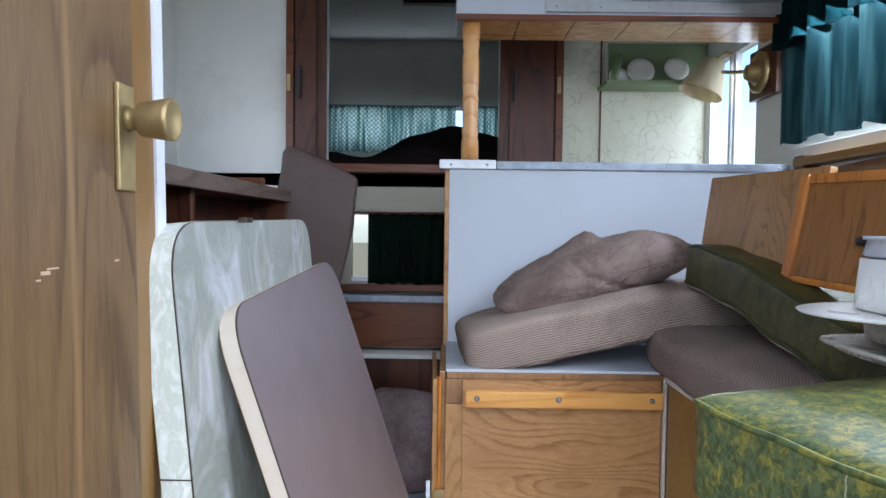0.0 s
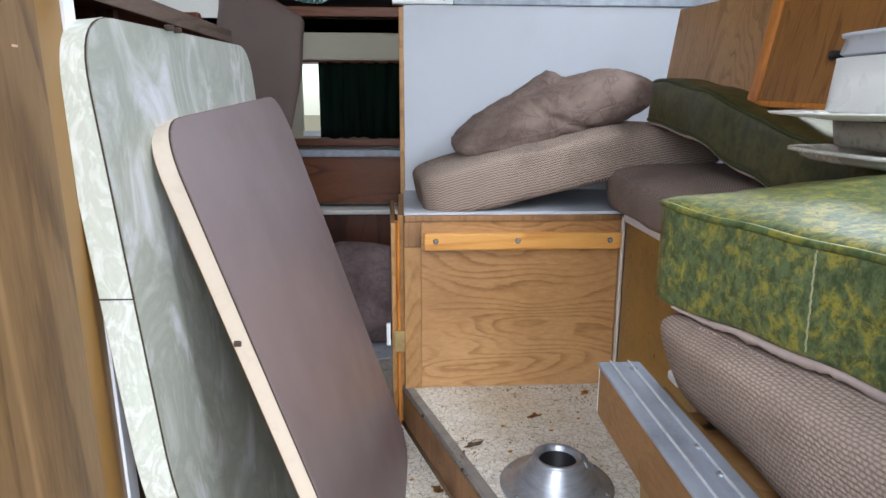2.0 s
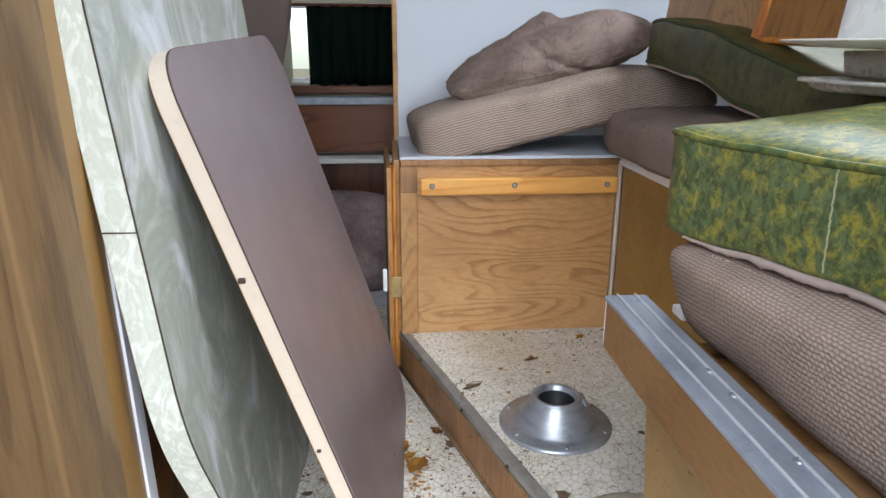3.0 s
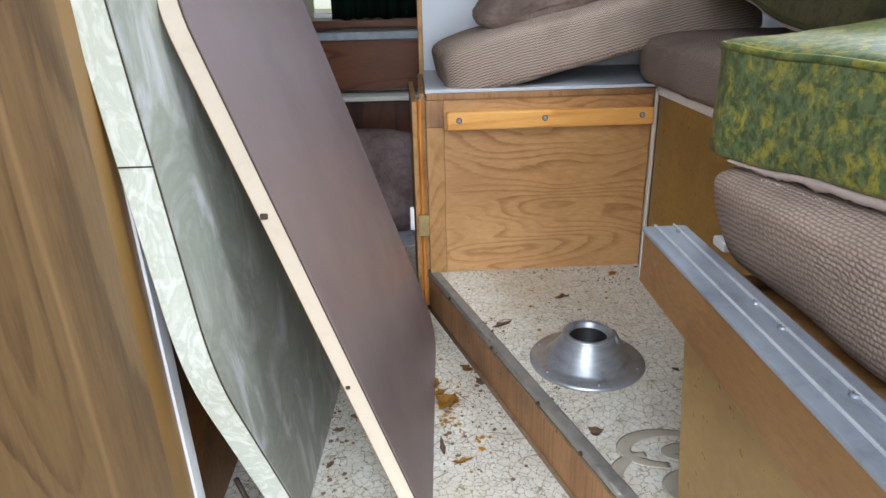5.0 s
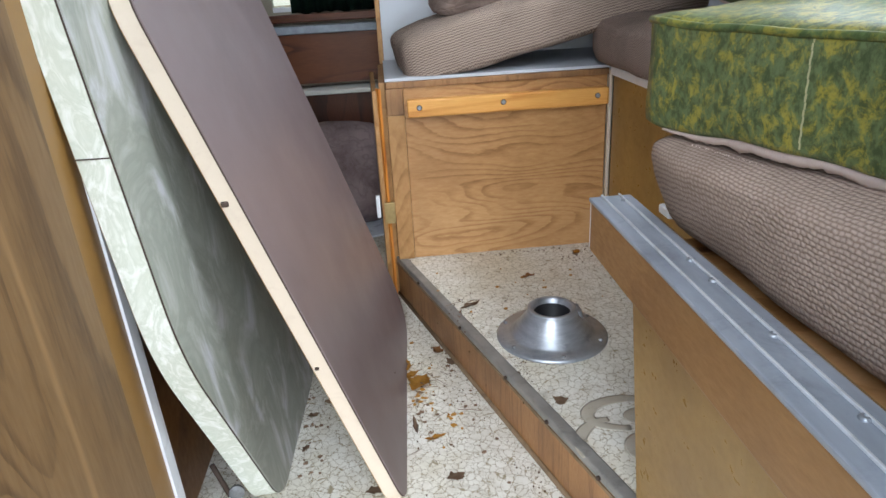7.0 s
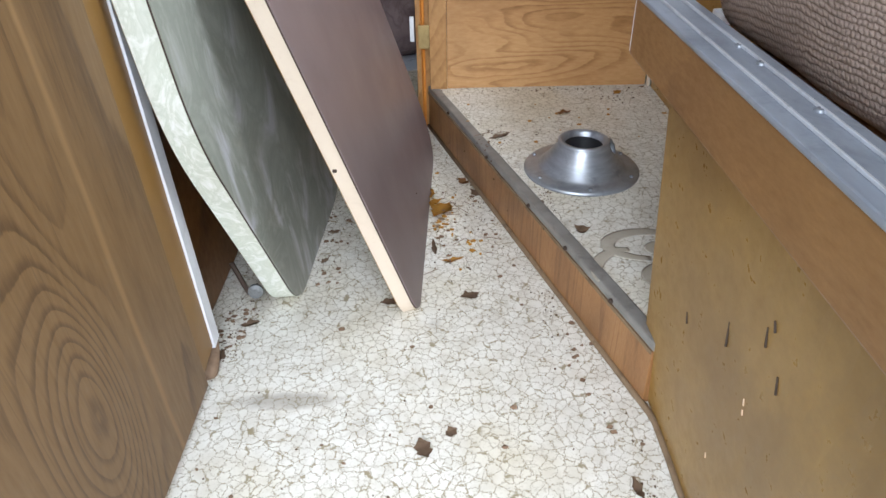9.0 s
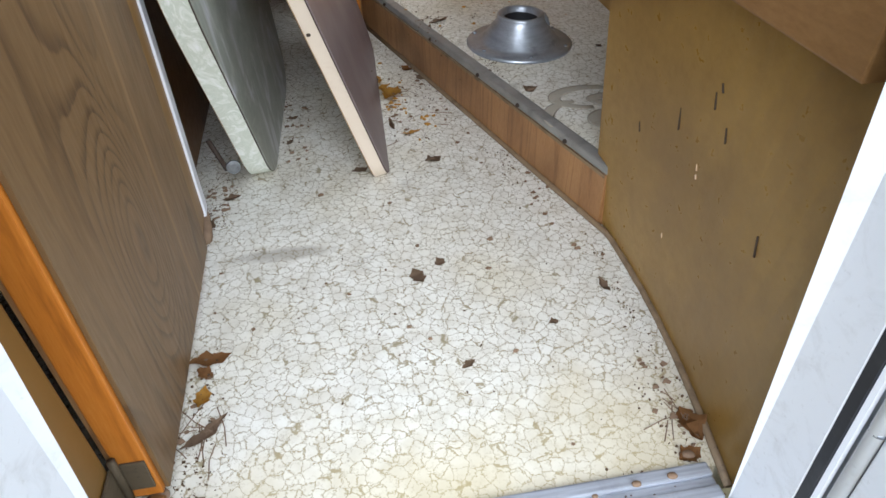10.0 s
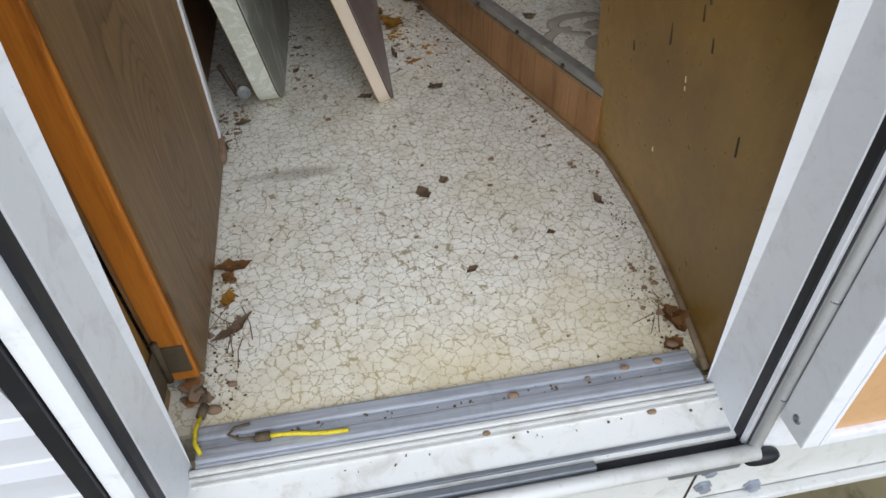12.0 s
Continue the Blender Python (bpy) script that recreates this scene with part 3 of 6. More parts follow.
def seam_path(half, level, power, puff, lumps, seed, warp, out=1.0, count=96):
    """A loop round the cushion at a height, for its piping."""
    path = []
    for i in range(count):
        a = i * math.tau / count
        c, s = math.cos(a), math.sin(a)
        g = max(abs(c), abs(s))
        path.append(cushion_point(Vector((c / g * out, s / g * out, level)), half, power, puff, lumps, seed, warp))
    return path


def cushion(name, at, label, mat, half, m, power=7.0, puff=0.12, lumps=0.006, seed=0.0, warp=None, welt=None, welt_r=0.004, levels=(0.9, -0.9), category="cushion", group="", cuts=15):
    t = thing(name, at, label, category, group)
    part("cover", soft_block(half, power, puff, cuts, lumps, seed, warp), mat, t, "", True, m)
    if welt:
        for lv in levels:
            part("piping", tube(seam_path(half, lv, power, puff, lumps, seed, warp), welt_r, 6, True), welt, t, "", True, m)
    return t


def wall_with_holes(axis, at, thick, span, height, holes, mat, name, label):
    """A wall across x or y with openings right through it; holes are (from, to, bottom, top)."""
    cuts_u = sorted({span[0], span[1], *[h[0] for h in holes], *[h[1] for h in holes]})
    cuts_z = sorted({height[0], height[1], *[h[2] for h in holes], *[h[3] for h in holes]})
    bm = bmesh.new()
    for u0, u1 in zip(cuts_u, cuts_u[1:]):
        run = None
        for z0, z1 in zip(cuts_z, cuts_z[1:]):
            um, zm = (u0 + u1) / 2, (z0 + z1) / 2
            open_here = any(h[0] < um < h[1] and h[2] < zm < h[3] for h in holes)
            if open_here:
                if run:
                    _wall_piece(bm, axis, at, thick, u0, u1, run)
                run = None
            else:
                run = (run[0], z1) if run else (z0, z1)
        if run:
            _wall_piece(bm, axis, at, thick, u0, u1, run)
    return setting(name, bm, mat, label, "wall")


def _wall_piece(bm, axis, at, thick, u0, u1, run):
    if axis == "y":
        quad_box(bm, (u0, at, run[0]), (u1, at + thick, run[1]))
    else:
        quad_box(bm, (at, u0, run[0]), (at + thick, u1, run[1]))


def screw(parent, at, normal, r=0.006, mat=None, name="screw"):
    m = look(Vector(at), Vector(at) - Vector(normal))
    bm = revolve([(0.0, -0.002), (r, -0.002), (r, 0.0006), (r * 0.7, 0.0018), (r * 0.35, 0.002), (r * 0.3, 0.0006), (0.0, 0.0005)], 12, m)
    return part(name, bm, mat or STEEL, parent, "", True)


# ---- shell of the camper ----
YF, XL, XR, TOP = 2.85, -1.0, 0.965, 1.98

floor = setting("floor", boxes(((XL, 0.595, -0.05), (XR, YF, 0.0))), FLOOR, "white vinyl floor with a brown cracked pattern, dirty at the edges", "floor")
dinette_floor = setting("platform_floor", prism([(0.018, 1.885), (0.284, 1.012), (0.45, 0.99), (XR, 0.99), (XR, 2.22), (0.018, 2.22)], 0.096, Matrix.Translation((0, 0, 0.004))), FLOOR,
                        "raised dinette floor of cracked-pattern white vinyl", "floor")

wall_with_holes("x", XR, 0.04, (0.56, 2.93), (-0.05, TOP + 0.04), [(0.75, 2.2, 1.1, 1.46), (2.44, 2.83, 0.98, 1.45)], CREAM_WALL, "wall_right", "off-white side wall with two window openings")
wall_with_holes("x", XL - 0.04, 0.04, (0.56, 2.93), (-0.05, TOP + 0.04), [(1.68, 2.32, 1.12, 1.46)], CREAM_WALL, "wall_left", "off-white side wall with an added, unseen opening over the counter")
wall_with_holes("y", YF, 0.04, (XL, -0.44), (-0.05, TOP), [], CREAM_WALL, "wall_front_left", "off-white front wall board")
wall_with_holes("y", YF, 0.04, (-0.44, 0.20), (-0.05, 1.03), [(-0.345, 0.19, 0.63, 0.895)], BEIGE_BOARD, "wall_front_low", "low front wall under the bunk with a window")
wall_with_holes("y", YF, 0.04, (0.20, XR), (-0.05, TOP), [], WALLPAPER, "wall_front_right", "front wall with cracked-pattern beige wallpaper")
setting("trim", boxes(((0.572, YF - 0.005, 1.03), (0.578, YF - 0.001, 1.95))), RED_WOOD, "thin brown seam strip on the wallpaper", "trim")
wall_with_holes("y", 0.515, 0.045, (XL - 0.04, XR + 0.04), (-0.16, TOP + 0.04), [(-0.33, 0.31, -0.03, 1.83)], ENAMEL, "wall_rear", "white rear wall round the entry")
setting("ceiling", boxes(((XL - 0.04, 0.515, TOP), (XR + 0.04, 4.6, TOP + 0.03))), CEILING_WHITE, "pale board ceiling", "ceiling")
# cab-over bunk
wall_with_holes("y", 4.5, 0.04, (XL, XR), (1.0, TOP), [(-0.74, 0.38, 1.31, 1.57)], CREAM_WALL, "wall_bunk_front", "off-white bunk wall with a long window")
setting("wall_bunk_left", boxes(((XL - 0.04, 2.89, 1.0), (XL, 4.54, TOP))), CREAM_WALL, "off-white bunk side wall", "wall")
setting("wall_bunk_right", boxes(((XR, 2.89, 1.0), (XR + 0.04, 4.54, TOP))), CREAM_WALL, "off-white bunk side wall", "wall")
setting("bunk_floor", boxes(((XL, YF + 0.0, 0.985), (XR, 4.54, 1.03))), DARK_WOOD, "wooden bunk base over the cab", "bunk")

# wardrobe fronts either side of the bunk opening
def wardrobe(x0, x1, side, label):
    t = thing("wardrobe", ((x0 + x1) / 2, YF - 0.02, 0), label, "wardrobe", "wardrobes beside the bunk")
    part("body", boxes(((x0, YF - 0.022, 1.03), (x1, YF - 0.002, 1.96)), bevel=0.002), DARK_WOOD, t)
    xa = x0 if side < 0 else x1 - 0.028
    part("stile", boxes(((xa, YF - 0.036, 0.93), (xa + 0.028, YF - 0.024, 1.96)), bevel=0.003), RED_WOOD, t, "reddish wooden edge strip")
    part("door", boxes(((x0 + 0.034, YF - 0.034, 1.06), (x1 - 0.034, YF - 0.0235, 1.66)), bevel=0.004), DARK_WOOD, t)
    part("handle", boxes(((x0 + 0.045, YF - 0.05, 1.3), (x0 + 0.056, YF - 0.034, 1.42)), bevel=0.004), BLACK_RUBBER, t)
    part("hinge", boxes(((xa + 0.004, YF - 0.041, 1.33), (xa + 0.018, YF - 0.036, 1.39)), bevel=0.001), BRASS, t)
    return t


wardrobe(-0.585, -0.44, -1, "dark wooden closet front with a reddish edge strip")
wardrobe(0.2, 0.432, 1, "dark brown wooden closet door beside the bunk")
setting("bunk_header", boxes(((-0.44, YF - 0.03, 1.69), (0.2, YF + 0.01, 1.96)), bevel=0.003), RED_WOOD, "reddish wooden header over the bunk opening", "trim")
setting("bunk_rail", boxes(((-0.44, YF - 0.03, 1.035), (0.2, YF + 0.01, 1.068)), bevel=0.004), RED_WOOD, "reddish wooden rail along the bunk edge", "rail")


def wavy_sheet(x0, x1, z0, z1, y, folds, depth, axis="x", nx=120, nz=10, flare=0.3, ragged=0.0, seed=0):
    """A hanging cloth with folds; along x at y, or along y at x when axis is y."""
    bm = bmesh.new()
    grid = []
    for i in range(nx + 1):
        u = i / nx
        col = []
        for j in range(nz + 1):
            w = j / nz
            amp = depth * (1 - flare * w)
            ph = folds * math.tau * u + 0.8 * math.sin(5 * u + seed) + 0.3 * noise.noise((u * 9, w * 2, seed))
            off = amp * math.sin(ph) + amp * 0.4 * math.sin(2.3 * ph + 1)
            a = x0 + (x1 - x0) * u
            z = z0 + (z1 - z0) * w + (ragged * noise.noise((u * 14, seed, 0)) if j == 0 else 0)
            col.append(bm.verts.new((a, y + off, z) if axis == "x" else (y + off, a, z)))
        grid.append(col)
    for a, b in zip(grid, grid[1:]):
        for j in range(nz):
            bm.faces.new((a[j], b[j], b[j + 1], a[j + 1]))
    bmesh.ops.solidify(bm, geom=bm.faces[:], thickness=0.0012)
    return bm


def window_thing(name, label, axis, plane, u0, u1, z0, z1, bars, inward, sill=True):
    """A sliding window in its opening: an aluminium surround, uprights and panes."""
    t = thing(name, (plane, (u0 + u1) / 2, z0) if axis == "x" else ((u0 + u1) / 2, plane, z0), label, "window", "", "structure")

    def bx(ua, ub, za, zb, d0, d1, bev=0.002):
        lo, hi = min(plane + d0, plane + d1), max(plane + d0, plane + d1)
        return boxes(((lo, ua, za), (hi, ub, zb)) if axis == "x" else ((ua, lo, za), (ub, hi, zb)), bevel=bev)

    w = 0.016
    for ua, ub, za, zb in ((u0, u1, z0, z0 + w), (u0, u1, z1 - w, z1), (u0, u0 + w, z0 + w, z1 - w), (u1 - w, u1, z0 + w, z1 - w)):
        part("window_frame", bx(ua, ub, za, zb, 0.004, 0.034), ENAMEL, t)
    edges = [u0 + w, *bars, u1 - w]
    for b in bars:
        part("mullion", bx(b - 0.009, b + 0.009, z0 + w, z1 - w, 0.008, 0.03), ENAMEL, t)
    for a, b in zip(edges, edges[1:]):
        g = part("pane", bx(a, b, z0 + w, z1 - w, 0.018, 0.021, 0), GLASS, t)
        g.visible_shadow = False
    return t


# near end, past the curtains, is unseen: lengthened to light the near cushions
window_thing("window_1", "aluminium side window behind teal curtains, near end added unseen", "x", XR, 0.75, 2.2, 1.1, 1.46, [1.47], -1)
window_thing("window_2", "bright aluminium sliding window with a half-open pane", "x", XR, 2.44, 2.83, 0.98, 1.45, [2.625, 2.66], -1)
# unseen window, added to go with the counter lamp
window_thing("added_window", "unseen aluminium window over the counter, added for its light", "x", XL - 0.04, 1.68, 2.32, 1.12, 1.46, [2.0], 1)
window_thing("window_3", "long bunk window behind a checked curtain", "y", 4.5, -0.74, 0.38, 1.31, 1.57, [-0.18], 1)
window_thing("window_4", "low front window behind a dark green curtain", "y", YF, -0.372, 0.19, 0.63, 0.895, [], 1)

# low front: sill, ledges and panel under the window
setting("window_sill", boxes(((-0.44, YF - 0.045, 0.596), (0.2, YF - 0.002, 0.622)), bevel=0.004), RED_WOOD, "reddish wooden sill under the low window", "sill")
setting("trim_front", boxes(((-0.5, YF - 0.07, 0.56), (0.25, YF - 0.004, 0.585)), bevel=0.003), ALU, "aluminium edge trim under the low window", "trim")
setting("panel_front", boxes(((-0.6, YF - 0.06, 0.395), (0.3, YF - 0.004, 0.56))), RED_WOOD, "reddish-brown wooden panel on the front wall", "panel")
setting("ledge_front", boxes(((-0.6, YF - 0.12, 0.363), (0.3, YF - 0.004, 0.378)), bevel=0.003), CREAM_WALL, "white ledge below the front panel", "ledge")
setting("kick_panel_front", boxes(((-0.6, YF - 0.1, 0.0), (0.3, YF - 0.004, 0.363))), DARK_WOOD, "dark brown board below the ledge", "panel")
c = thing("cafe_curtain", (-0.1, YF - 0.02, 0.62), "dark green cafe curtain with faint stripes, drawn over the low window", "curtain")
part("cloth", wavy_sheet(-0.28, 0.19, 0.625, 0.885, YF - 0.03, 9, 0.009, ragged=0.01, seed=3), DARK_GREEN, c, "", True)
part("rod", tube([(-0.36, YF - 0.03, 0.887), (0.2, YF - 0.03, 0.887)], 0.005), DARK_WOOD, c)
for i, (a, b) in enumerate(((-0.75, 0.06), (0.13, 0.4))):
    c = thing("bunk_curtain", ((a + b) / 2, 4.46, 1.3), "gathered green-and-white checked curtain over the bunk window", "curtain", "bunk curtains")
    part("cloth", wavy_sheet(a, b, 1.29, 1.575, 4.46, 22 if i == 0 else 7, 0.012, ragged=0.008, seed=i), CHECK, c, "", True)
    part("rod", tube([(a - 0.02, 4.46, 1.572), (b + 0.02, 4.46, 1.572)], 0.006), ALU, c)


def bedding(bm_seed):
    bm = bmesh.new()
    n, m = 44, 36
    g = [[None] * (m + 1) for _ in range(n + 1)]
    for i in range(n + 1):
        for j in range(m + 1):
            x, y = -0.9 + 1.75 * i / n, 3.02 + 1.3 * j / m
            edge = min(1, 6 * min(i / n, 1 - i / n, j / m, 1 - j / m))
            h = 0.10 + 0.20 * math.exp(-((x + 0.02) / 0.3) ** 2 - ((y - 3.8) / 0.4) ** 2) + 0.14 * math.exp(-((x - 0.45) / 0.3) ** 2 - ((y - 3.9) / 0.4) ** 2)
            h += 0.03 * noise.noise((x * 5, y * 5, bm_seed)) + 0.012 * noise.noise((x * 15, y * 15, bm_seed))
            g[i][j] = bm.verts.new((x, y, 1.035 + h * edge))
    for i in range(n):
        for j in range(m):
            bm.faces.new((g[i][j], g[i + 1][j], g[i + 1][j + 1], g[i][j + 1]))
    bmesh.ops.solidify(bm, geom=bm.faces[:], thickness=0.02)
    return bm


tagged(part("bedding", bedding(2), BEDDING, None, "", True), "dark rumpled bedding heaped on the bunk", "bedding")
v = thing("roof_vent", (-0.08, 3.62, TOP - 0.002), "square ceiling vent with a dark opening and pale rim", "vent")
part("rim", boxes(((-0.26, 3.4, TOP - 0.03), (-0.22, 3.8, TOP - 0.002)), ((0.14, 3.4, TOP - 0.03), (0.18, 3.8, TOP - 0.002)), ((-0.22, 3.4, TOP - 0.03), (0.14, 3.44, TOP - 0.002)), ((-0.22, 3.76, TOP - 0.03), (0.14, 3.8, TOP - 0.002)), bevel=0.004), CREAM_WALL, v)
part("screen", boxes(((-0.22, 3.44, TOP - 0.012), (0.14, 3.76, TOP - 0.004))), BEDDING, v)

# ---- partition behind the dinette, header above ----
YP = 2.225
part_wall = setting("partition", boxes(((0.0165, YP, 0.0), (XR, YP + 0.02, 1.0))), WHITE_PANEL, "white painted half-height partition behind the dinette", "partition")
setting("partition_edge", boxes(((0.004, YP - 0.004, 0.0), (0.0155, YP + 0.024, 0.994)), bevel=0.002), OAK_V, "raw wooden edge of the partition", "trim")
cap = thing("partition_cap", (0.47, YP, 1.0), "dull aluminium trim along the top of the partition, screwed down", "trim", "", "structure")
part("strip", boxes(((-0.012, YP - 0.008, 1.001), (0.145, YP + 0.03, 1.027)), bevel=0.004), ENAMEL, cap, "brighter aluminium end piece")
part("strip", boxes(((0.146, YP - 0.006, 1.001), (XR - 0.005, YP + 0.028, 1.024)), bevel=0.003), ALU, cap)
for x in (0.02, 0.12, 0.17, 0.4, 0.62, 0.83, 0.93):
    screw(cap, (x, YP - 0.0062 - (0.002 if x < 0.145 else 0), 1.013), (0, -1, 0), 0.004)
post = thing("spindle_post", (0.075, YP + 0.011, 1.027), "turned honey-coloured wooden spindle post on the partition", "post")
part("shaft", revolve([(0.024, 0), (0.024, 0.05), (0.021, 0.062), (0.0235, 0.075), (0.021, 0.09), (0.022, 0.16), (0.0235, 0.17), (0.02, 0.185), (0.023, 0.2), (0.0235, 0.28), (0.020, 0.30), (0.0235, 0.315), (0.022, 0.33), (0.0245, 0.34), (0.0245, 0.376)], 24,
                     Matrix.Translation((0.072, YP + 0.011, 1.028))), SOFFIT, post, "", True)
ZS = 1.405
hd = thing("overhead_cabinet", (0.5, YP + 0.07, ZS), "white overhead cabinet with a honey veneer underside", "cabinet")
part("body", boxes(((0.03, YP - 0.03, ZS + 0.008), (XR, YP + 0.17, TOP)), bevel=0.003), WHITE_PANEL, hd)
part("edge_strip", boxes(((0.028, YP - 0.038, ZS - 0.004), (XR, YP - 0.031, ZS + 0.012)), bevel=0.002), RED_WOOD, hd, "brown wooden lower edge")
for i in range(6):
    a, b = 0.05 + i * 0.152, 0.05 + (i + 1) * 0.152
    part("soffit_board", boxes(((a + 0.001, YP - 0.03, ZS), (b - 0.001, YP + 0.17, ZS + 0.007)), bevel=0.001), SOFFIT, hd)
part("trim_strip", boxes(((0.27, YP - 0.044, ZS + 0.018), (XR - 0.01, YP - 0.031, ZS + 0.048)), bevel=0.002), PALE_STRIP, hd, "dull aluminium strip with screws")
for x in (0.3, 0.42, 0.55, 0.68, 0.8, 0.9):
    screw(hd, (x, YP - 0.0445, ZS + 0.033), (0, -1, 0), 0.0045)
rk = thing("folding_bunk_rack", (0.7, 1.98, 1.48), "wood-bottomed folding bunk rack with an aluminium edge", "rack")
part("panel", boxes(((0.52, 1.6, 1.475), (0.93, 2.17, 1.49)), bevel=0.002), SOFFIT, rk)
part("edge", plank((0.5, 1.55, 1.478), (0.5, 2.18, 1.478), 0.03, 0.04), ALU, rk, "aluminium channel edge")
part("edge", plank((0.5, 2.18, 1.47), (0.94, 2.18, 1.47), 0.012, 0.035), ALU, rk, "aluminium channel edge")
part("block", boxes(((0.45, 2.1, 1.47), (0.485, 2.185, 1.52)), bevel=0.003), RED_WOOD, rk, "small brown wooden block")
part("trim", plank((0.95, 1.5, 1.47), (0.95, 2.18, 1.47), 0.02, 0.045), RED_WOOD, rk, "brown wooden edge")

# items behind the partition
sh = thing("wall_shelf", (0.76, 2.77, 1.4), "sage-green painted shelf box with china plates", "shelf")
part("back", boxes(((0.6, 2.835, 1.36), (XR - 0.004, 2.846, 1.52)), bevel=0.002), GREEN_PAINT, sh)
part("bottom", boxes(((0.56, 2.70, 1.345), (XR - 0.004, 2.835, 1.358)), bevel=0.002), GREEN_PAINT, sh)
part("side", plank((0.585, 2.70, 1.36), (0.64, 2.835, 1.47), 0.02, 0.03), GREEN_PAINT, sh)
for x, z, r in ((0.63, 1.39, 0.035), (0.71, 1.412, 0.05), (0.84, 1.42, 0.045)):
    p = thing("plate", (x, 2.8, 1.36), "small white china plate leaning on the green shelf", "plate", "plates on the shelf")
    part("dish", revolve([(0, 0), (r * 0.55, 0.002), (r, 0.008), (r, 0.011), (r * 0.55, 0.005), (0, 0.004)], 28, look((x, 2.815, z), (x, 1.0, z + 0.6)) @ pose(0, 0, 0, 180)), CHINA, p, "", True)
lp = thing("lamp_shade", (0.9, 2.7, 1.36), "cream parchment lampshade tilted in front of the window", "lamp shade")
part("shade", revolve([(0.075, -0.06), (0.036, 0.06), (0.035, 0.06), (0.074, -0.06)], 28, Matrix.Translation((0.895, 2.66, 1.36)) @ pose(0, 0, 0, 0, 22, 0), False), SHADE, lp, "", True)
part("bracket", tube([(0.92, 2.66, 1.42), (0.95, 2.64, 1.44), (0.962, 2.62, 1.43)], 0.006), BRASS, lp)
pl = thing("wall_plaque", (XR - 0.01, 2.36, 1.31), "square dark wooden plaque with a round brass lamp on it", "wall lamp")
part("board", boxes(((XR - 0.022, 2.28, 1.235), (XR - 0.002, 2.45, 1.385)), bevel=0.004), DARK_WOOD, pl)
part("dial", revolve([(0.0, 0.0), (0.06, 0.0), (0.062, 0.012), (0.05, 0.02), (0.046, 0.014), (0.03, 0.02), (0.022, 0.045), (0.0, 0.048)], 32, Matrix.Translation((XR - 0.022, 2.37, 1.31)) @ pose(0, 0, 0, 0, -90, 0)), BRASS, pl, "", True)
part("arm", tube([(XR - 0.05, 2.4, 1.32), (XR - 0.06, 2.5, 1.34), (XR - 0.05, 2.58, 1.36)], 0.006), BRASS, pl)

# teal curtains on the side window
for a, b, k in ((1.1, 1.62, 4), (1.66, 2.21, 5)):
    c = thing("teal_curtain", (XR - 0.03, (a + b) / 2, 1.08), "sheer teal curtain gathered over the side window", "curtain", "teal curtains")
    part("cloth", wavy_sheet(a, b, 1.075, 1.40, XR - 0.035, k, 0.014, axis="y", ragged=0.012, seed=k, flare=-0.2), TEAL, c, "", True)
    part("rod", tube([(XR - 0.035, a - 0.02, 1.405), (XR - 0.035, b + 0.02, 1.405)], 0.006), ALU, c)
c = thing("valance", (XR - 0.05, 1.66, 1.38), "dark teal ruffled valance above the curtains", "curtain")
part("cloth", wavy_sheet(1.08, 2.22, 1.335, 1.48, XR - 0.06, 13, 0.014, axis="y", ragged=0.02, seed=8), TEAL_DARK, c, "", True)
part("rod", tube([(XR - 0.06, 1.06, 1.48), (XR - 0.06, 2.24, 1.48)], 0.006), ALU, c)
bk = thing("backrest", (XR - 0.04, 1.6, 0.85), "brown cloth backrest panel with a pale wooden top rail", "backrest")
part("padding", soft_block((0.02, 0.5, 0.11), 8, 0.1, 12, 0.003, 4), UPHOLSTERY, bk, "", True, Matrix.Translation((XR - 0.03, 1.62, 0.88)))
part("rail", plank((XR - 0.03, 1.1, 1.018), (XR - 0.03, 2.12, 1.018), 0.045, 0.022), TAN_BOARD, bk)
part("strip", plank((XR - 0.012, 1.1, 1.05), (XR - 0.012, 2.2, 1.05), 0.01, 0.03), CREAM_WALL, bk)
part("latch", boxes(((XR - 0.05, 2.07, 0.97), (XR - 0.006, 2.12, 1.035)), bevel=0.004), DARK_WOOD, bk, "dark wooden catch")

# ---- far bench ----
bench = thing("dinette_bench", (0.26, 2.03, 0.1), "oak plywood dinette bench box with a worn white laminate top", "bench")
part("front_panel", boxes(((0.05, 1.868, 0.1), (0.502, 1.884, 0.498)), bevel=0.0015), OAK_PLY, bench)
part("corner_post", boxes(((0.0118, 1.864, 0.1), (0.0495, 1.89, 0.44)), bevel=0.0015), OAK_V, bench)
part("corner_block", boxes(((0.0118, 1.863, 0.4405), (0.0495, 1.888, 0.498)), bevel=0.002), RISER_WOOD, bench, "scuffed brown corner block")
part("top_edge", boxes(((0.014, 1.862, 0.4985), (0.504, 1.9, 0.512)), bevel=0.002), RISER_WOOD, bench)
part("top", boxes(((0.012, 1.866, 0.5125), (XR - 0.003, YP - 0.001, 0.519)), bevel=0.001), WHITE_PANEL, bench, "white laminate seat top, grubby")
part("corner_strip", boxes(((0.503, 1.858, 0.1), (0.511, 1.868, 0.508)), bevel=0.002), CREAM_EDGE, bench, "pale corner strip")
cleat = part("cleat", boxes(((0.056, 1.846, 0.436), (0.5, 1.8675, 0.474)), bevel=0.004), PINE, bench, "pine support strip with three screws")
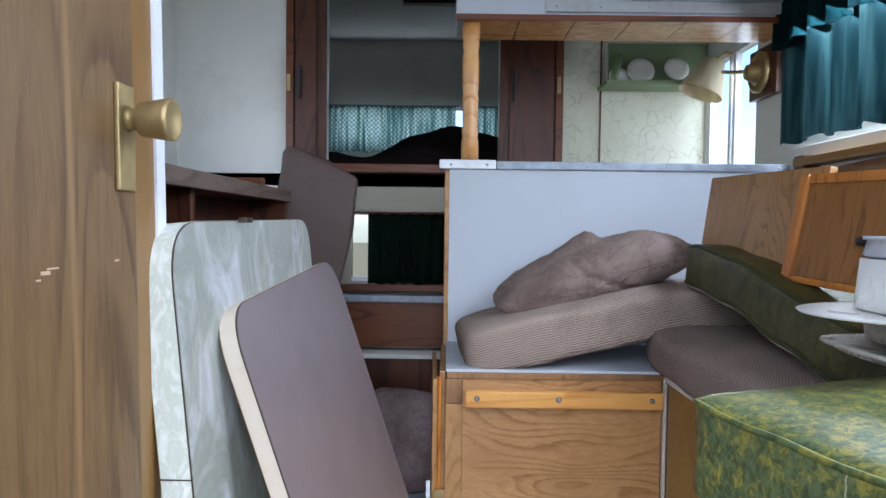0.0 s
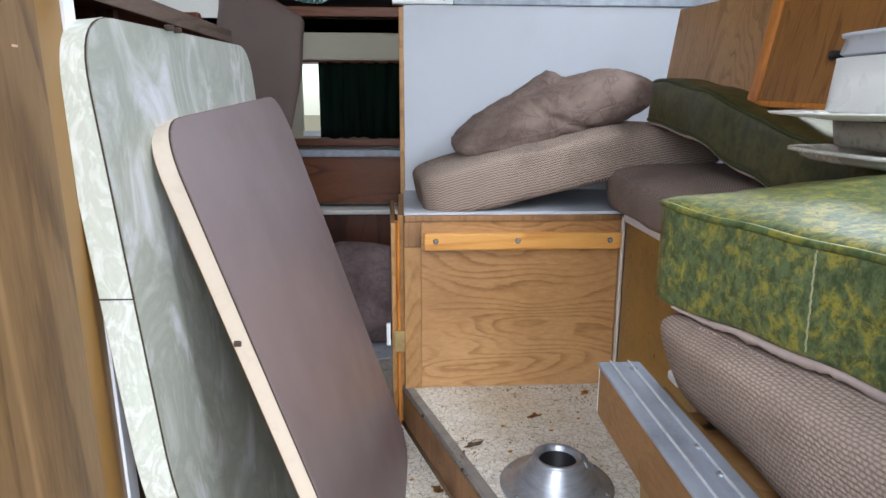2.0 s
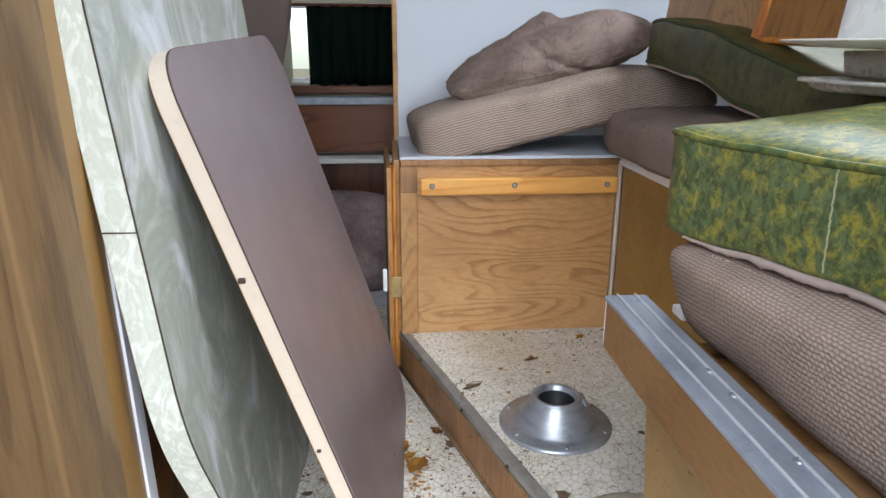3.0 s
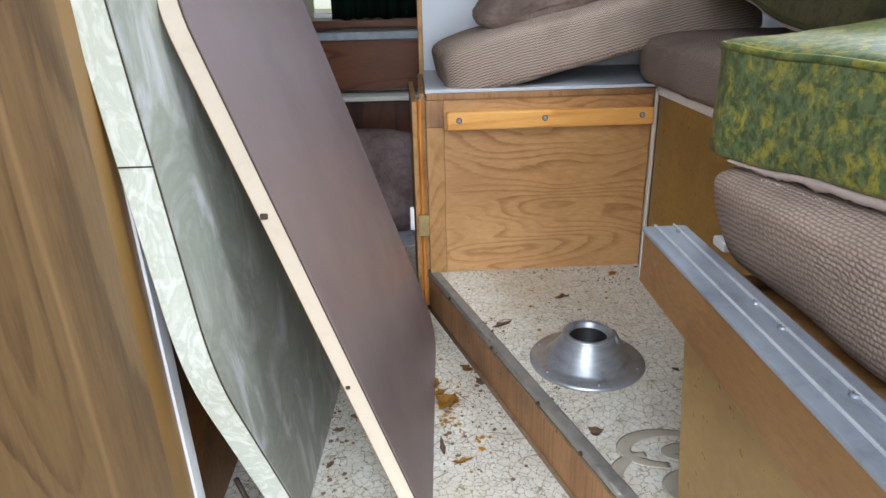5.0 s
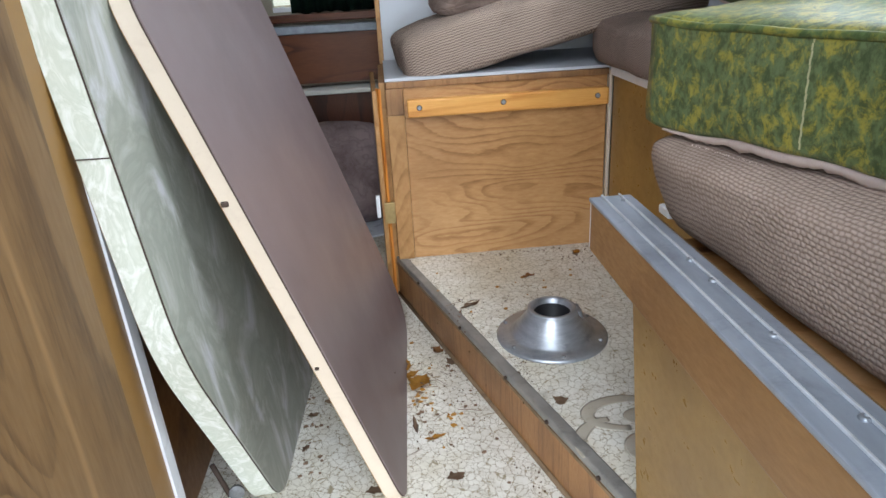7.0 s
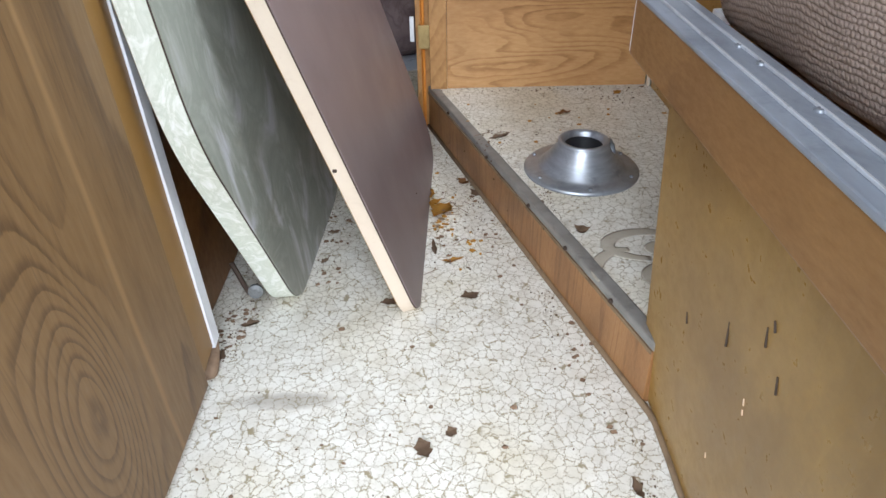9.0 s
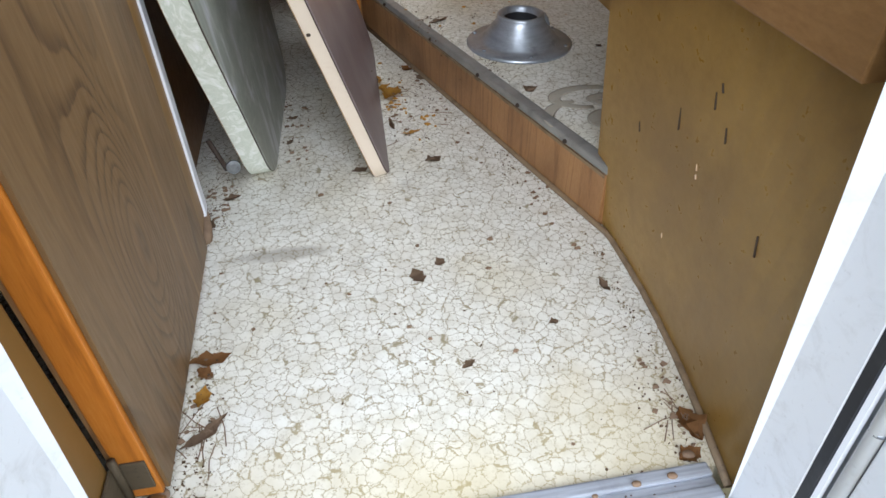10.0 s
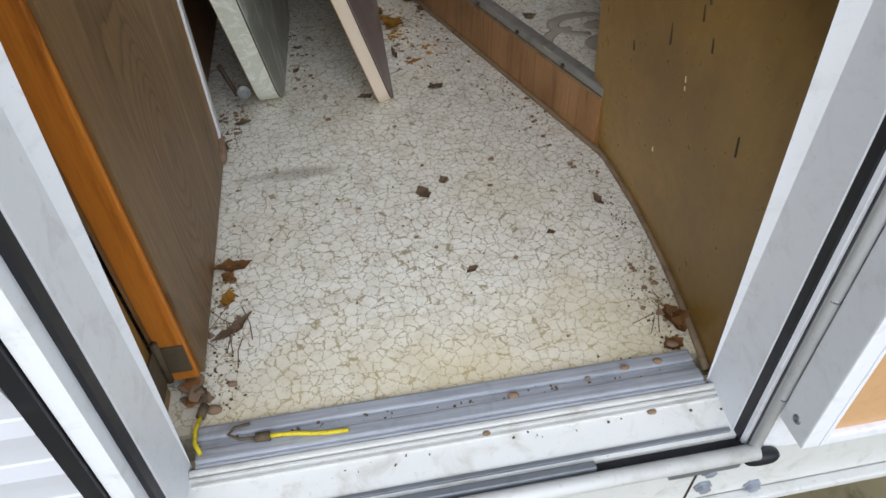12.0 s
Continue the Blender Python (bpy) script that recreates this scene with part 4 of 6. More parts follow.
for x in (0.082, 0.265, 0.474):
    part("bolt_hole", revolve([(0, 0), (0.0062, 0), (0.0062, 0.0008), (0, 0.001)], 14, Matrix.Translation((x, 1.8462, 0.457)) @ pose(0, 0, 0, 90)), DARK_LINE, cleat)
    screw(cleat, (x, 1.8445, 0.457), (0, -1, 0), 0.005, GREY_METAL)
part("end_panel", boxes(((-0.002, 1.885, 0.0), (0.0115, YP - 0.005, 0.51)), bevel=0.002), OAK_V, bench)
door = thing("bench_end_door", (-0.008, 1.9, 0.02), "thin wooden cupboard door standing ajar at the bench end", "cupboard door")
part("leaf", plank((-0.012, 1.868, 0.25), (-0.02, 2.2, 0.25), 0.011, 0.49, 0.002), OAK_V, door)
part("edge_band", plank((-0.0005, 1.863, 0.25), (-0.0075, 1.875, 0.25), 0.006, 0.5, 0.001), ORANGE_WOOD, door, "orange varnished edge")
part("hinge", boxes(((-0.012, 1.856, 0.195), (0.012, 1.8635, 0.245)), bevel=0.001), BRASS, door, "small brass hinge")
part("catch", boxes(((-0.03, 1.86, 0.21), (-0.021, 1.87, 0.262)), bevel=0.001), ENAMEL, door, "white catch plate")

# side bench along the right wall
sb = thing("side_bench", (0.74, 1.5, 0.1), "amber plywood side bench joining the two dinette seats", "bench")
part("front_panel", boxes(((0.512, 1.08, 0.1), (0.526, 1.856, 0.5))), AMBER, sb)
part("top", boxes(((0.508, 0.99, 0.501), (XR - 0.003, 1.8645, 0.514)), bevel=0.002), WHITE_PANEL, sb)
part("edge_strip", boxes(((0.5045, 1.08, 0.4985), (0.5118, 1.856, 0.516)), bevel=0.002), ENAMEL, sb, "worn white edge strip")

# step riser of the raised floor
rs = thing("step_riser", (0.15, 1.45, 0.0), "scuffed mahogany riser with a metal edge, up to the dinette floor", "step", "", "structure")
A, B = Vector((0.008, 1.9, 0)), Vector((0.284, 1.0, 0))
part("board", plank(A + Vector((0, 0, 0.043)), B + Vector((0, 0, 0.043)), 0.012, 0.086, 0.001), RISER_WOOD, rs)
part("edge_trim", plank(A + Vector((0.004, 0, 0.094)), B + Vector((0.004, 0, 0.095)), 0.02, 0.014, 0.003), WORN_TRIM, rs, "grimy aluminium edge trim")
part("edge_trim_lip", plank(A + Vector((-0.0065, 0, 0.0845)), B + Vector((-0.0065, 0, 0.0845)), 0.003, 0.005, 0.001), BEAD, rs, "dark lower lip")
part("cove", tube([A + Vector((-0.008, 0, 0.003)), A.lerp(B, 0.5) + Vector((-0.008, 0, 0.003)), B + Vector((-0.002, -0.02, 0.003))] + [Vector((0.2835 - 0.0315 * k / 8 + 0.014 * math.sin(math.pi * k / 8), 1.02 - 0.45 * k / 8, 0.003)) for k in range(1, 9)], 0.0045), BEAD, rs, "thin grubby bead along the floor", True)
for f in (0.18, 0.42, 0.62, 0.76, 0.9):
    p = A.lerp(B, f)
    screw(rs, (p.x - 0.0092, p.y, 0.094), (-1, -0.3, 0), 0.0035, DARK_LINE)

# table pedestal socket
ped = thing("table_pedestal_base", (0.277, 1.455, 0.1), "round brushed steel table pedestal socket screwed to the floor", "pedestal base")
part("flange", revolve([(0.1, 0.0), (0.1, 0.003), (0.097, 0.006), (0.08, 0.0078), (0.076, 0.0085), (0.073, 0.011), (0.064, 0.021), (0.047, 0.0425), (0.0445, 0.047), (0.044, 0.053), (0.038, 0.054), (0.034, 0.052), (0.033, 0.015), (0.0, 0.014)], 56, Matrix.Translation((0.277, 1.455, 0.1005))), STEEL, ped, "", True)
part("rim", revolve([(0.043, 0.0515), (0.044, 0.056), (0.041, 0.058), (0.0355, 0.056), (0.034, 0.05)], 40, Matrix.Translation((0.277, 1.455, 0.1005)), False), STEEL, ped, "", True)
# black disc and lining put in for the shade down the bore
part("socket", revolve([(0, 0), (0.0328, 0), (0.0328, 0.03), (0.0322, 0.03), (0.0322, 0.001), (0, 0.001)], 32, Matrix.Translation((0.277, 1.455, 0.118))), BLACK_RUBBER, ped, "black lining for the shade in the socket bore", True)
part("weld", tube([(0.277 + 0.05 * math.cos(a), 1.455 + 0.05 * math.sin(a), 0.140 + 0.006 * math.sin(5 * a)) for a in (-0.2, 0.05, 0.3, 0.55)], 0.006), GREY_METAL, ped, "rough blob of old solder", True)
for k in range(6):
    a = k * math.tau / 6 + 0.5
    screw(ped, (0.277 + 0.09 * math.cos(a), 1.455 + 0.09 * math.sin(a), 0.1085), (0, 0, 1), 0.0036, GREY_METAL)

# ---- near bench ----
nb = thing("near_bench", (0.6, 0.8, 0.0), "amber varnished plywood bench box beside the entry", "bench")
BOW = 0.014
P0, P1 = Vector((0.286, 1.035, 0)), Vector((0.2545, 0.562, 0))
ap = bmesh.new()
rings = []
for i in range(17):
    p = P0.lerp(P1, i / 16)
    bow = BOW * math.sin(math.pi * i / 16)
    ring = []
    for off, z in ((0.0, 0.0), (0.0, 0.14), (0.0, 0.28), (0.0, 0.42), (0.014, 0.42), (0.014, 0.0)):
        ring.append(ap.verts.new((p.x + off + bow * (1 - z / 0.42) - 0.075 * z * (p.y - 0.55) / 0.48, p.y, z)))
    rings.append(ring)
for a, b in zip(rings, rings[1:]):
    for k in range(6):
        ap.faces.new((a[k], a[(k + 1) % 6], b[(k + 1) % 6], b[k]))
ap.faces.new(rings[0][::-1])
ap.faces.new(rings[-1])
bmesh.ops.recalc_face_normals(ap, faces=ap.faces)
part("aisle_panel", ap, AMBER, nb)
part("far_panel", boxes(((0.3, 1.02, 0.1), (0.51, 1.034, 0.44))), AMBER, nb)
part("seat_board", boxes(((0.285, 0.6, 0.425), (XR - 0.003, 1.06, 0.44)), bevel=0.002), OAK_PLY, nb)
R0, R1 = Vector((0.239, 1.107, 0)), Vector((0.237, 0.588, 0))
rail = part("rail", plank(R0 + Vector((0.008, 0, 0.4455)), R1 + Vector((0.008, 0, 0.4455)), 0.034, 0.058, 0.002), RAIL_WOOD, nb)
capm = part("rail_cap", plank(R0 + Vector((0.013, 0.002, 0.4765)), R1 + Vector((0.013, 0, 0.4765)), 0.048, 0.005, 0.002), ALU, nb, "aluminium cap strip with ribs and screws")
for o in (0.0, 0.02):
    part("rib", plank(R0 + Vector((0.003 + o, 0, 0.4804)), R1 + Vector((0.003 + o, 0, 0.4804)), 0.0018, 0.0024, 0.0004), RIB_GREY, capm)
part("cap_end", boxes(((0.231, 1.1095, 0.418), (0.266, 1.1115, 0.476)), bevel=0.0008), ENAMEL, capm, "pale end strip")
for y in (1.088, 0.922, 0.88, 0.792, 0.7, 0.62):
    screw(capm, (0.262 - (1.1 - y) * 0.008, y, 0.4793), (0, 0, 1), 0.0042, GREY_METAL)
part("backing", plank(R0 + Vector((0.043, -0.04, 0.452)), R1 + Vector((0.043, 0, 0.452)), 0.018, 0.03, 0.002), TAN_BOARD, nb, "pale wooden batten")
lug = part("lug", boxes(((0.325, 1.115, 0.441), (0.365, 1.145, 0.452)), bevel=0.003), ENAMEL, nb, "white metal lug")
for x, y, z, l in ((0.2655, 0.828, 0.265, 0.024), (0.2607, 0.769, 0.314, 0.016), (0.2612, 0.741, 0.293, 0.014), (0.2602, 0.656, 0.232, 0.02), (0.2709, 0.917, 0.208, 0.012), (0.2594, 0.762, 0.33, 0.008)):
    part("gouge", plank((x, y, z - l / 2), (x, y + 0.004, z + l / 2), 0.0015, 0.0018, 0.0005, up=(1, 0, 0)), DARK_LINE, nb, "dark gouge mark")
for x, y, z, l in ((0.2665, 0.78, 0.236, 0.007), (0.2668, 0.778, 0.226, 0.005), (0.277, 0.826, 0.113, 0.006)):
    part("chip", plank((x, y, z - l / 2), (x, y + 0.002, z + l / 2), 0.0012, 0.0018, 0.0005, up=(1, 0, 0)), SCRAPE, nb, "pale chip in the varnish")

# ---- cushions ----
def bench_bend(q):
    end = max(0.0, (q.x - 0.08) / 0.27)
    return Vector((q.x, q.y, q.z * (1 - 0.25 * end ** 2) - 0.042 * end ** 2))


cushion("bench_cushion", (0.36, 2.02, 0.52), "taupe herringbone box cushion lying askew on the bench", WEAVE, (0.35, 0.165, 0.056), pose(0.39, 2.035, 0.621, 0, -12.4, 2), 8, 0.1, 0.006, 2.0, bench_bend, None, group="dinette cushions", cuts=18)


def pillow_point(q):
    u, v = q.x / 0.255, q.y / 0.095
    body = (1 - 0.7 * abs(u) ** 4) * (0.95 + 0.08 * u) * (1 - 0.3 * v * v)
    z = q.z * body
    if q.z > 0:
        z += 0.05 * math.exp(-((u - 0.1) / (0.34 if u < 0.1 else 0.09)) ** 2) * max(0.0, v) ** 0.7
        z += 0.003 * math.exp(-((u - 0.5) / 0.3) ** 2)
    z -= 0.007 * math.exp(-((u - 0.1 - 0.25 * v) / 0.035) ** 2) * (1 if q.z < 0.02 else 0.3)
    y = q.y + 0.012 * math.exp(-((u - 0.05 + q.z * 4) / 0.05) ** 2) * (v < 0)
    w = Vector((q.x * 22, q.y * 22, q.z * 30))
    rip = abs(noise.noise(w)) * 0.007 + noise.noise(w * 2.3) * 0.0022
    return Vector((q.x, y - rip * (v < 0), z - rip))


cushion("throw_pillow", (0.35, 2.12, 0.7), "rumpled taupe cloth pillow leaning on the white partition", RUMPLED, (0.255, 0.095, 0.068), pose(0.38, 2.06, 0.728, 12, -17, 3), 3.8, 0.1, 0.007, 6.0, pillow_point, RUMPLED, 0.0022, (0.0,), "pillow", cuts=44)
cushion("side_cushion", (0.74, 1.7, 0.516), "flat taupe cloth seat cushion on the side bench", TWEED, (0.245, 0.36, 0.052), pose(0.715, 1.62, 0.568), 6, 0.2, 0.006, 9.0, None, None, group="dinette cushions", cuts=16)


def droop(q):
    return Vector((q.x, q.y, q.z + 0.012 * math.sin(8.0 * q.y + 0.6) + 0.002 * math.sin(31 * q.y)))


cushion("far_floral_cushion", (0.76, 1.62, 0.62), "floral vinyl box cushion, greens darkened for shade, slumped over the other cushions", SHADED_FLORAL, (0.2, 0.365, 0.049), pose(0.762, 1.578, 0.708, 8, 3, 1), 12, 0.08, 0.004, 12.0, droop, SHADED_WELT, 0.0045, (0.88, -0.88), group="dinette cushions", cuts=18)
part("lining_edge", tube(seam_path((0.2, 0.365, 0.049), -1.0, 12, 0.08, 0.004, 12.0, droop, 1.0), 0.007, 6, True), LINING, bpy.data.objects["far_floral_cushion"], "pale lining showing under the edge", True, pose(0.762, 1.578, 0.708, 8, 3, 1))

# near stack: coarse cushion under the green one
KNIT_HALF, KNIT_POSE = (0.3, 0.252, 0.064), pose(0.604, 0.877, 0.506, 0, 0, 8)


def squash(q):
    """The upper half is pushed out over the rail and turned with the cushion that lies on it."""
    k = q.z / 0.064
    a = radians(8.0 * k)
    x, y = q.x * math.cos(a) - q.y * math.sin(a), q.x * math.sin(a) + q.y * math.cos(a)
    out = 0.013 * k + 0.007 * max(0.0, 1 - k * k)
    return Vector((x - out * (q.x < 0), y, q.z))


cushion("seat_cushion", (0.6, 0.82, 0.44), "thick coarse-woven taupe cushion bulging over the bench rail", KNIT, KNIT_HALF, KNIT_POSE, 9, 0.03, 0.006, 15.0, squash, None, group="dinette cushions", cuts=22)
GREEN_HALF = (0.27, 0.25, 0.05)
gm = pose(0.589, 0.9, 0.626, 0.5, -1, 18)


def green_puff(q):
    up = max(0.0, q.z / 0.05) * 0.018 * max(0.0, min(1.0, (q.x + 0.27) / 0.15)) * max(0.0, min(1.0, (0.25 - q.y) / 0.1))
    sag = 0.004 * math.sin(q.y * 17 + 1.0) * (q.z < 0)
    return Vector((q.x, q.y, q.z + up + sag))


gc = cushion("green_cushion", (0.6, 0.84, 0.57), "green and yellow floral vinyl box cushion with piped seams", FLORAL, GREEN_HALF, gm, 26, 0.12, 0.005, 21.0, green_puff, WELT, 0.0034, (0.9,), group="dinette cushions", cuts=22)
rb = bmesh.new()
rows = []
for i in range(121):
    f = i / 120
    s = cushion_point(Vector((-1.0, 0.86 - 1.8 * f, -0.93)), GREEN_HALF, 26, 0.12, 0.005, 21.0, green_puff)
    d = 0.0025 * noise.noise((i * 0.21, 4, 0)) + 0.0016 * noise.noise((i * 0.9, 9, 0))
    w = 0.3 + 0.7 * min(1.0, f * 5)
    rows.append([rb.verts.new((s.x + o, s.y, s.z - z * w)) for o, z in ((0.004, 0.0), (-0.0008, 0.001), (-0.0018, 0.004 + d), (-0.0004, 0.0075 + 1.5 * d), (0.008, 0.0085 + d))])
for a, b in zip(rows, rows[1:]):
    for k in range(4):
        rb.faces.new((a[k], b[k], b[k + 1], a[k + 1]))
bmesh.ops.solidify(rb, geom=rb.faces[:], thickness=0.001)
bmesh.ops.recalc_face_normals(rb, faces=rb.faces)
part("torn_lining", rb, LINING, gc, "frayed pale lining along the lower edge", True, gm)
random.seed(5)
fr = bmesh.new()
for i in range(220):
    y = random.uniform(-0.22, 0.17)
    x0 = -0.2715 + random.uniform(-0.002, 0.002)
    z0 = -0.057
    tube([(x0, y, z0), (x0 - random.uniform(0, 0.004), y + random.uniform(-0.006, 0.006), z0 - random.uniform(0.003, 0.010))], 0.0003, 4, False, fr)
part("fringe", fr, LINING, gc, "loose threads", False, gm)
st = bmesh.new()
for i in range(17):
    s = cushion_point(Vector((-1.0, 0.245 + 0.0018 * (i % 2), 0.84 - i * 0.1)), GREEN_HALF, 26, 0.12, 0.005, 21.0, green_puff)
    quad_box(st, (s.x - 0.0007, s.y - 0.0006, s.z - 0.0024), (s.x + 0.0004, s.y + 0.0006, s.z + 0.0024), 0.0003)
part("stitching", st, THREAD, gc, "white stitched seam", False, gm)

# ---- boards leaning over the cushions ----
pb = thing("plywood_board", (0.66, 1.78, 0.78), "bare oak plywood board propped on the far floral cushion", "board")
part("sheet", prism(round_outline([(0, 0), (0.47, -0.035), (0.49, 0.15), (-0.015, 0.165)], [0.004] * 4, 2), 0.012, Matrix.Translation((0.632, 1.995, 0.803)) @ Matrix(((0, 0.17, 1, 0), (-1, 0, 0, 0), (0, 1, -0.17, 0), (0, 0, 0, 1)))), OAK_V, pb)
od = thing("cabinet_door", (0.64, 1.4, 0.76), "oiled oak cabinet door with a dark handle, propped on cushions", "cabinet door")
DM = Matrix.Translation((0.608, 1.55, 0.754)) @ Matrix(((0.10, 0.2, 0.97, 0), (-0.99, 0.05, 0.1, 0), (-0.03, 0.98, -0.2, 0), (0, 0, 0, 1)))
W, H = 0.46, 0.19
for nm, a, b in (("stile", (0, 0), (0.024, H)), ("stile", (W - 0.03, 0), (W, H)), ("rail", (0.025, 0), (W - 0.031, 0.011)), ("rail", (0.025, H - 0.018), (W - 0.031, H))):
    part(nm, quad_box(bmesh.new(), (a[0], a[1], -0.012), (b[0], b[1], 0.008), 0.005, DM), ORANGE_WOOD, od, "lighter oak edge")
part("panel", quad_box(bmesh.new(), (0.0235, 0.0105, -0.007), (W - 0.0295, H - 0.0175, 0.006), 0.002, DM), OAK_DOOR, od)
part("handle", tube([DM @ Vector(p) for p in ((0.175, 0.075, -0.01), (0.19, 0.077, -0.022), (0.215, 0.076, -0.026), (0.24, 0.074, -0.022), (0.255, 0.072, -0.01))], [0.004, 0.007, 0.005, 0.007, 0.004]), BLACK_RUBBER, od, "dark cast handle", True)


# ---- stacked kitchen plastics ----
def rounded_pan(cx, cy, z0, z1, rx, ry, flare=0.0, wall=0.003, rim=0.0):
    """A rounded rectangular tub, open above."""
    bm = bmesh.new()
    seg = 48

    def ring(z, gx, gy):
        out = []
        for k in range(seg):
            a = k * math.tau / seg
            c, s = math.cos(a), math.sin(a)
            n = (abs(c) ** 5 + abs(s) ** 5) ** 0.2
            out.append(bm.verts.new((cx + gx * c / n, cy + gy * s / n, z)))
        return out

    prof = [(z0, rx * 0.94, ry * 0.94), (z0 + 0.004, rx, ry), (z1 - 0.004, rx + flare, ry + flare), (z1 - 0.004, rx + flare + rim, ry + flare + rim), (z1, rx + flare + rim, ry + flare + rim), (z1, rx + flare - wall, ry + flare - wall), (z0 + 0.006, rx - wall, ry - wall)]
    rings = [ring(*p) for p in prof]
    for a, b in zip(rings, rings[1:]):
        for k in range(seg):
            bm.faces.new((a[k], a[(k + 1) % seg], b[(k + 1) % seg], b[k]))
    bm.faces.new(rings[0][::-1])
    bm.faces.new(rings[-1])
    bmesh.ops.recalc_face_normals(bm, faces=bm.faces)
    return bm


CX, CY = 0.57, 1.1
tagged(part("plastic_tray", rounded_pan(CX + 0.035, CY, 0.7, 0.714, 0.135, 0.105, 0.004, 0.003, 0.008), TRAY, None, "", True), "greyed clear plastic tray on the green cushion", "tray")
tagged(part("strainer_basket", rounded_pan(CX + 0.035, CY, 0.7145, 0.744, 0.105, 0.085, 0.003, 0.003, 0.0), MESH_GREY, None, "", True), "speckled grey plastic basket in the tray", "basket")
tagged(part("oval_platter", revolve([(0, 0.0), (0.11, 0.0), (0.165, 0.006), (0.168, 0.0085), (0.11, 0.004), (0, 0.004)], 56, Matrix.Translation((CX - 0.002, CY, 0.7465)) @ Matrix.Diagonal((1.0, 0.72, 1, 1))), PLASTIC, None, "", True), "white oval plastic platter on the basket", "platter")
tub = thing("food_box", (CX + 0.03, CY, 0.751), "white plastic food box with a bluish lid on the platter", "food box")
part("tub", rounded_pan(CX + 0.035, CY, 0.7515, 0.812, 0.118, 0.092, -0.004), PLASTIC, tub, "", True)
part("lid", rounded_pan(CX + 0.035, CY, 0.8125, 0.838, 0.112, 0.086, -0.004, 0.1, 0.004), LID_BLUE, tub, "bluish white lid", True)


# ---- leaning table tops ----
def table_top(name, at, label, x0, y0, dxdy, dxdz, corners, radii, thick, top_mat, edge_mat):
    """A loose table top on its edge; corners are (y, z) in the leaning plane."""
    n = Vector((1, -dxdy, -dxdz)).normalized()
    t = thing(name, at, label, "table top", "leaning table tops")
    m = Matrix(((dxdy, dxdz, 1, x0 - dxdy * y0), (1, 0, -dxdy, 0), (0, 1, -dxdz, 0), (0, 0, 0, 1)))
    out = round_outline(corners, radii, 9)

    def slab(d0, d1, grow=0.0):
        bm = bmesh.new()
        c = Vector((sum(p[0] for p in out) / len(out), sum(p[1] for p in out) / len(out)))
        ring = []
        for p in out:
            q = Vector(p)
            q += (q - c).normalized() * grow
            ring.append(Vector((x0 + dxdy * (q.x - y0) + dxdz * q.y, q.x, q.y)))
        low = [bm.verts.new(q + n * d0) for q in ring]
        high = [bm.verts.new(q + n * d1) for q in ring]
        k = len(ring)
        bm.faces.new(low[::-1])
        bm.faces.new(high)
        for i in range(k):
            bm.faces.new((low[i], low[(i + 1) % k], high[(i + 1) % k], high[i]))
        bmesh.ops.recalc_face_normals(bm, faces=bm.faces)
        return bm

    part("core", slab(-thick, -0.0025), edge_mat, t, "pale edge band")
    part("seam_line", slab(-0.0024, -0.0006, -0.0004), DARK_LINE, t)
    part("laminate", slab(-0.0005, 0.001, -0.0012), top_mat, t)
    part("underside", slab(-thick - 0.0015, -thick - 0.0002, -0.002), TAN_BOARD, t)
    return t, n


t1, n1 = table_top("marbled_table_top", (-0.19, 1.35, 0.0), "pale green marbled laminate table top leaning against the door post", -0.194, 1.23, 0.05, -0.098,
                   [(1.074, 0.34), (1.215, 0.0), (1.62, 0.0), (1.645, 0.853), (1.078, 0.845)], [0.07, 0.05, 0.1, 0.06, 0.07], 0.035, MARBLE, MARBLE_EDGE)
part("joint", boxes(((-0.2925, 1.0755, 0.5695), (-0.2585, 1.078, 0.5708))), DARK_LINE, t1, "butt joint of the edge band")
lg = part("folding_leg", tube([(-0.262, 1.2, 0.035), (-0.272, 1.205, 0.06), (-0.282, 1.21, 0.085)], 0.004), DARK_LINE, t1, "dark rusty steel folding leg bracket", True)
part("knuckle", revolve([(0, -0.004), (0.010, -0.004), (0.011, -0.002), (0.011, 0.003), (0.005, 0.0045), (0, 0.0045)], 20, Matrix.Translation((-0.252, 1.2, 0.04)) @ pose(0, 0, 0, 80, 0, 10)), DULL_STEEL, lg)
for y, w in ((1.272, 0.01), (1.305, 0.005)):
    part("chip", boxes(((-0.272, y, 0.845), (-0.262, y + w, 0.852)), bevel=0.002), DARK_LINE, t1, "dark chip in the edge")
t2, n2 = table_top("mauve_table_top", (-0.03, 1.45, 0.0), "mauve-brown laminate table top with a cream edge, leaning askew", -0.010, 1.15, 0.045, -0.325,
                   [(1.18, 0.0), (1.79, 0.0), (1.77, 0.772), (1.165, 0.742)], [0.035, 0.12, 0.08, 0.065], 0.0225, MAUVE, CREAM_EDGE)
for z, s in ((0.485, 0.0035), (0.25, 0.002)):
    y = 1.18 - 0.02 * z
    part("chip", boxes(((-0.026 - 0.325 * z - s - 0.002, y - 0.003, z - s), (-0.026 - 0.325 * z + s, y + 0.004, z + s)), bevel=0.002), DARK_LINE, t2, "dark chip in the edge")

# ---- left side: closet door and its frame ----
def racked(bm):
    """The old door and its post lean away from the aisle towards the top."""
    for v in bm.verts:
        v.co.x -= 0.024 * v.co.z
        if v.co.y > 0.9:
            v.co.y += 0.012 * v.co.z
    return bm


cd = thing("closet_door", (-0.29, 0.83, 0.01), "faded walnut veneer closet door with a brass knob, scuffed", "door")
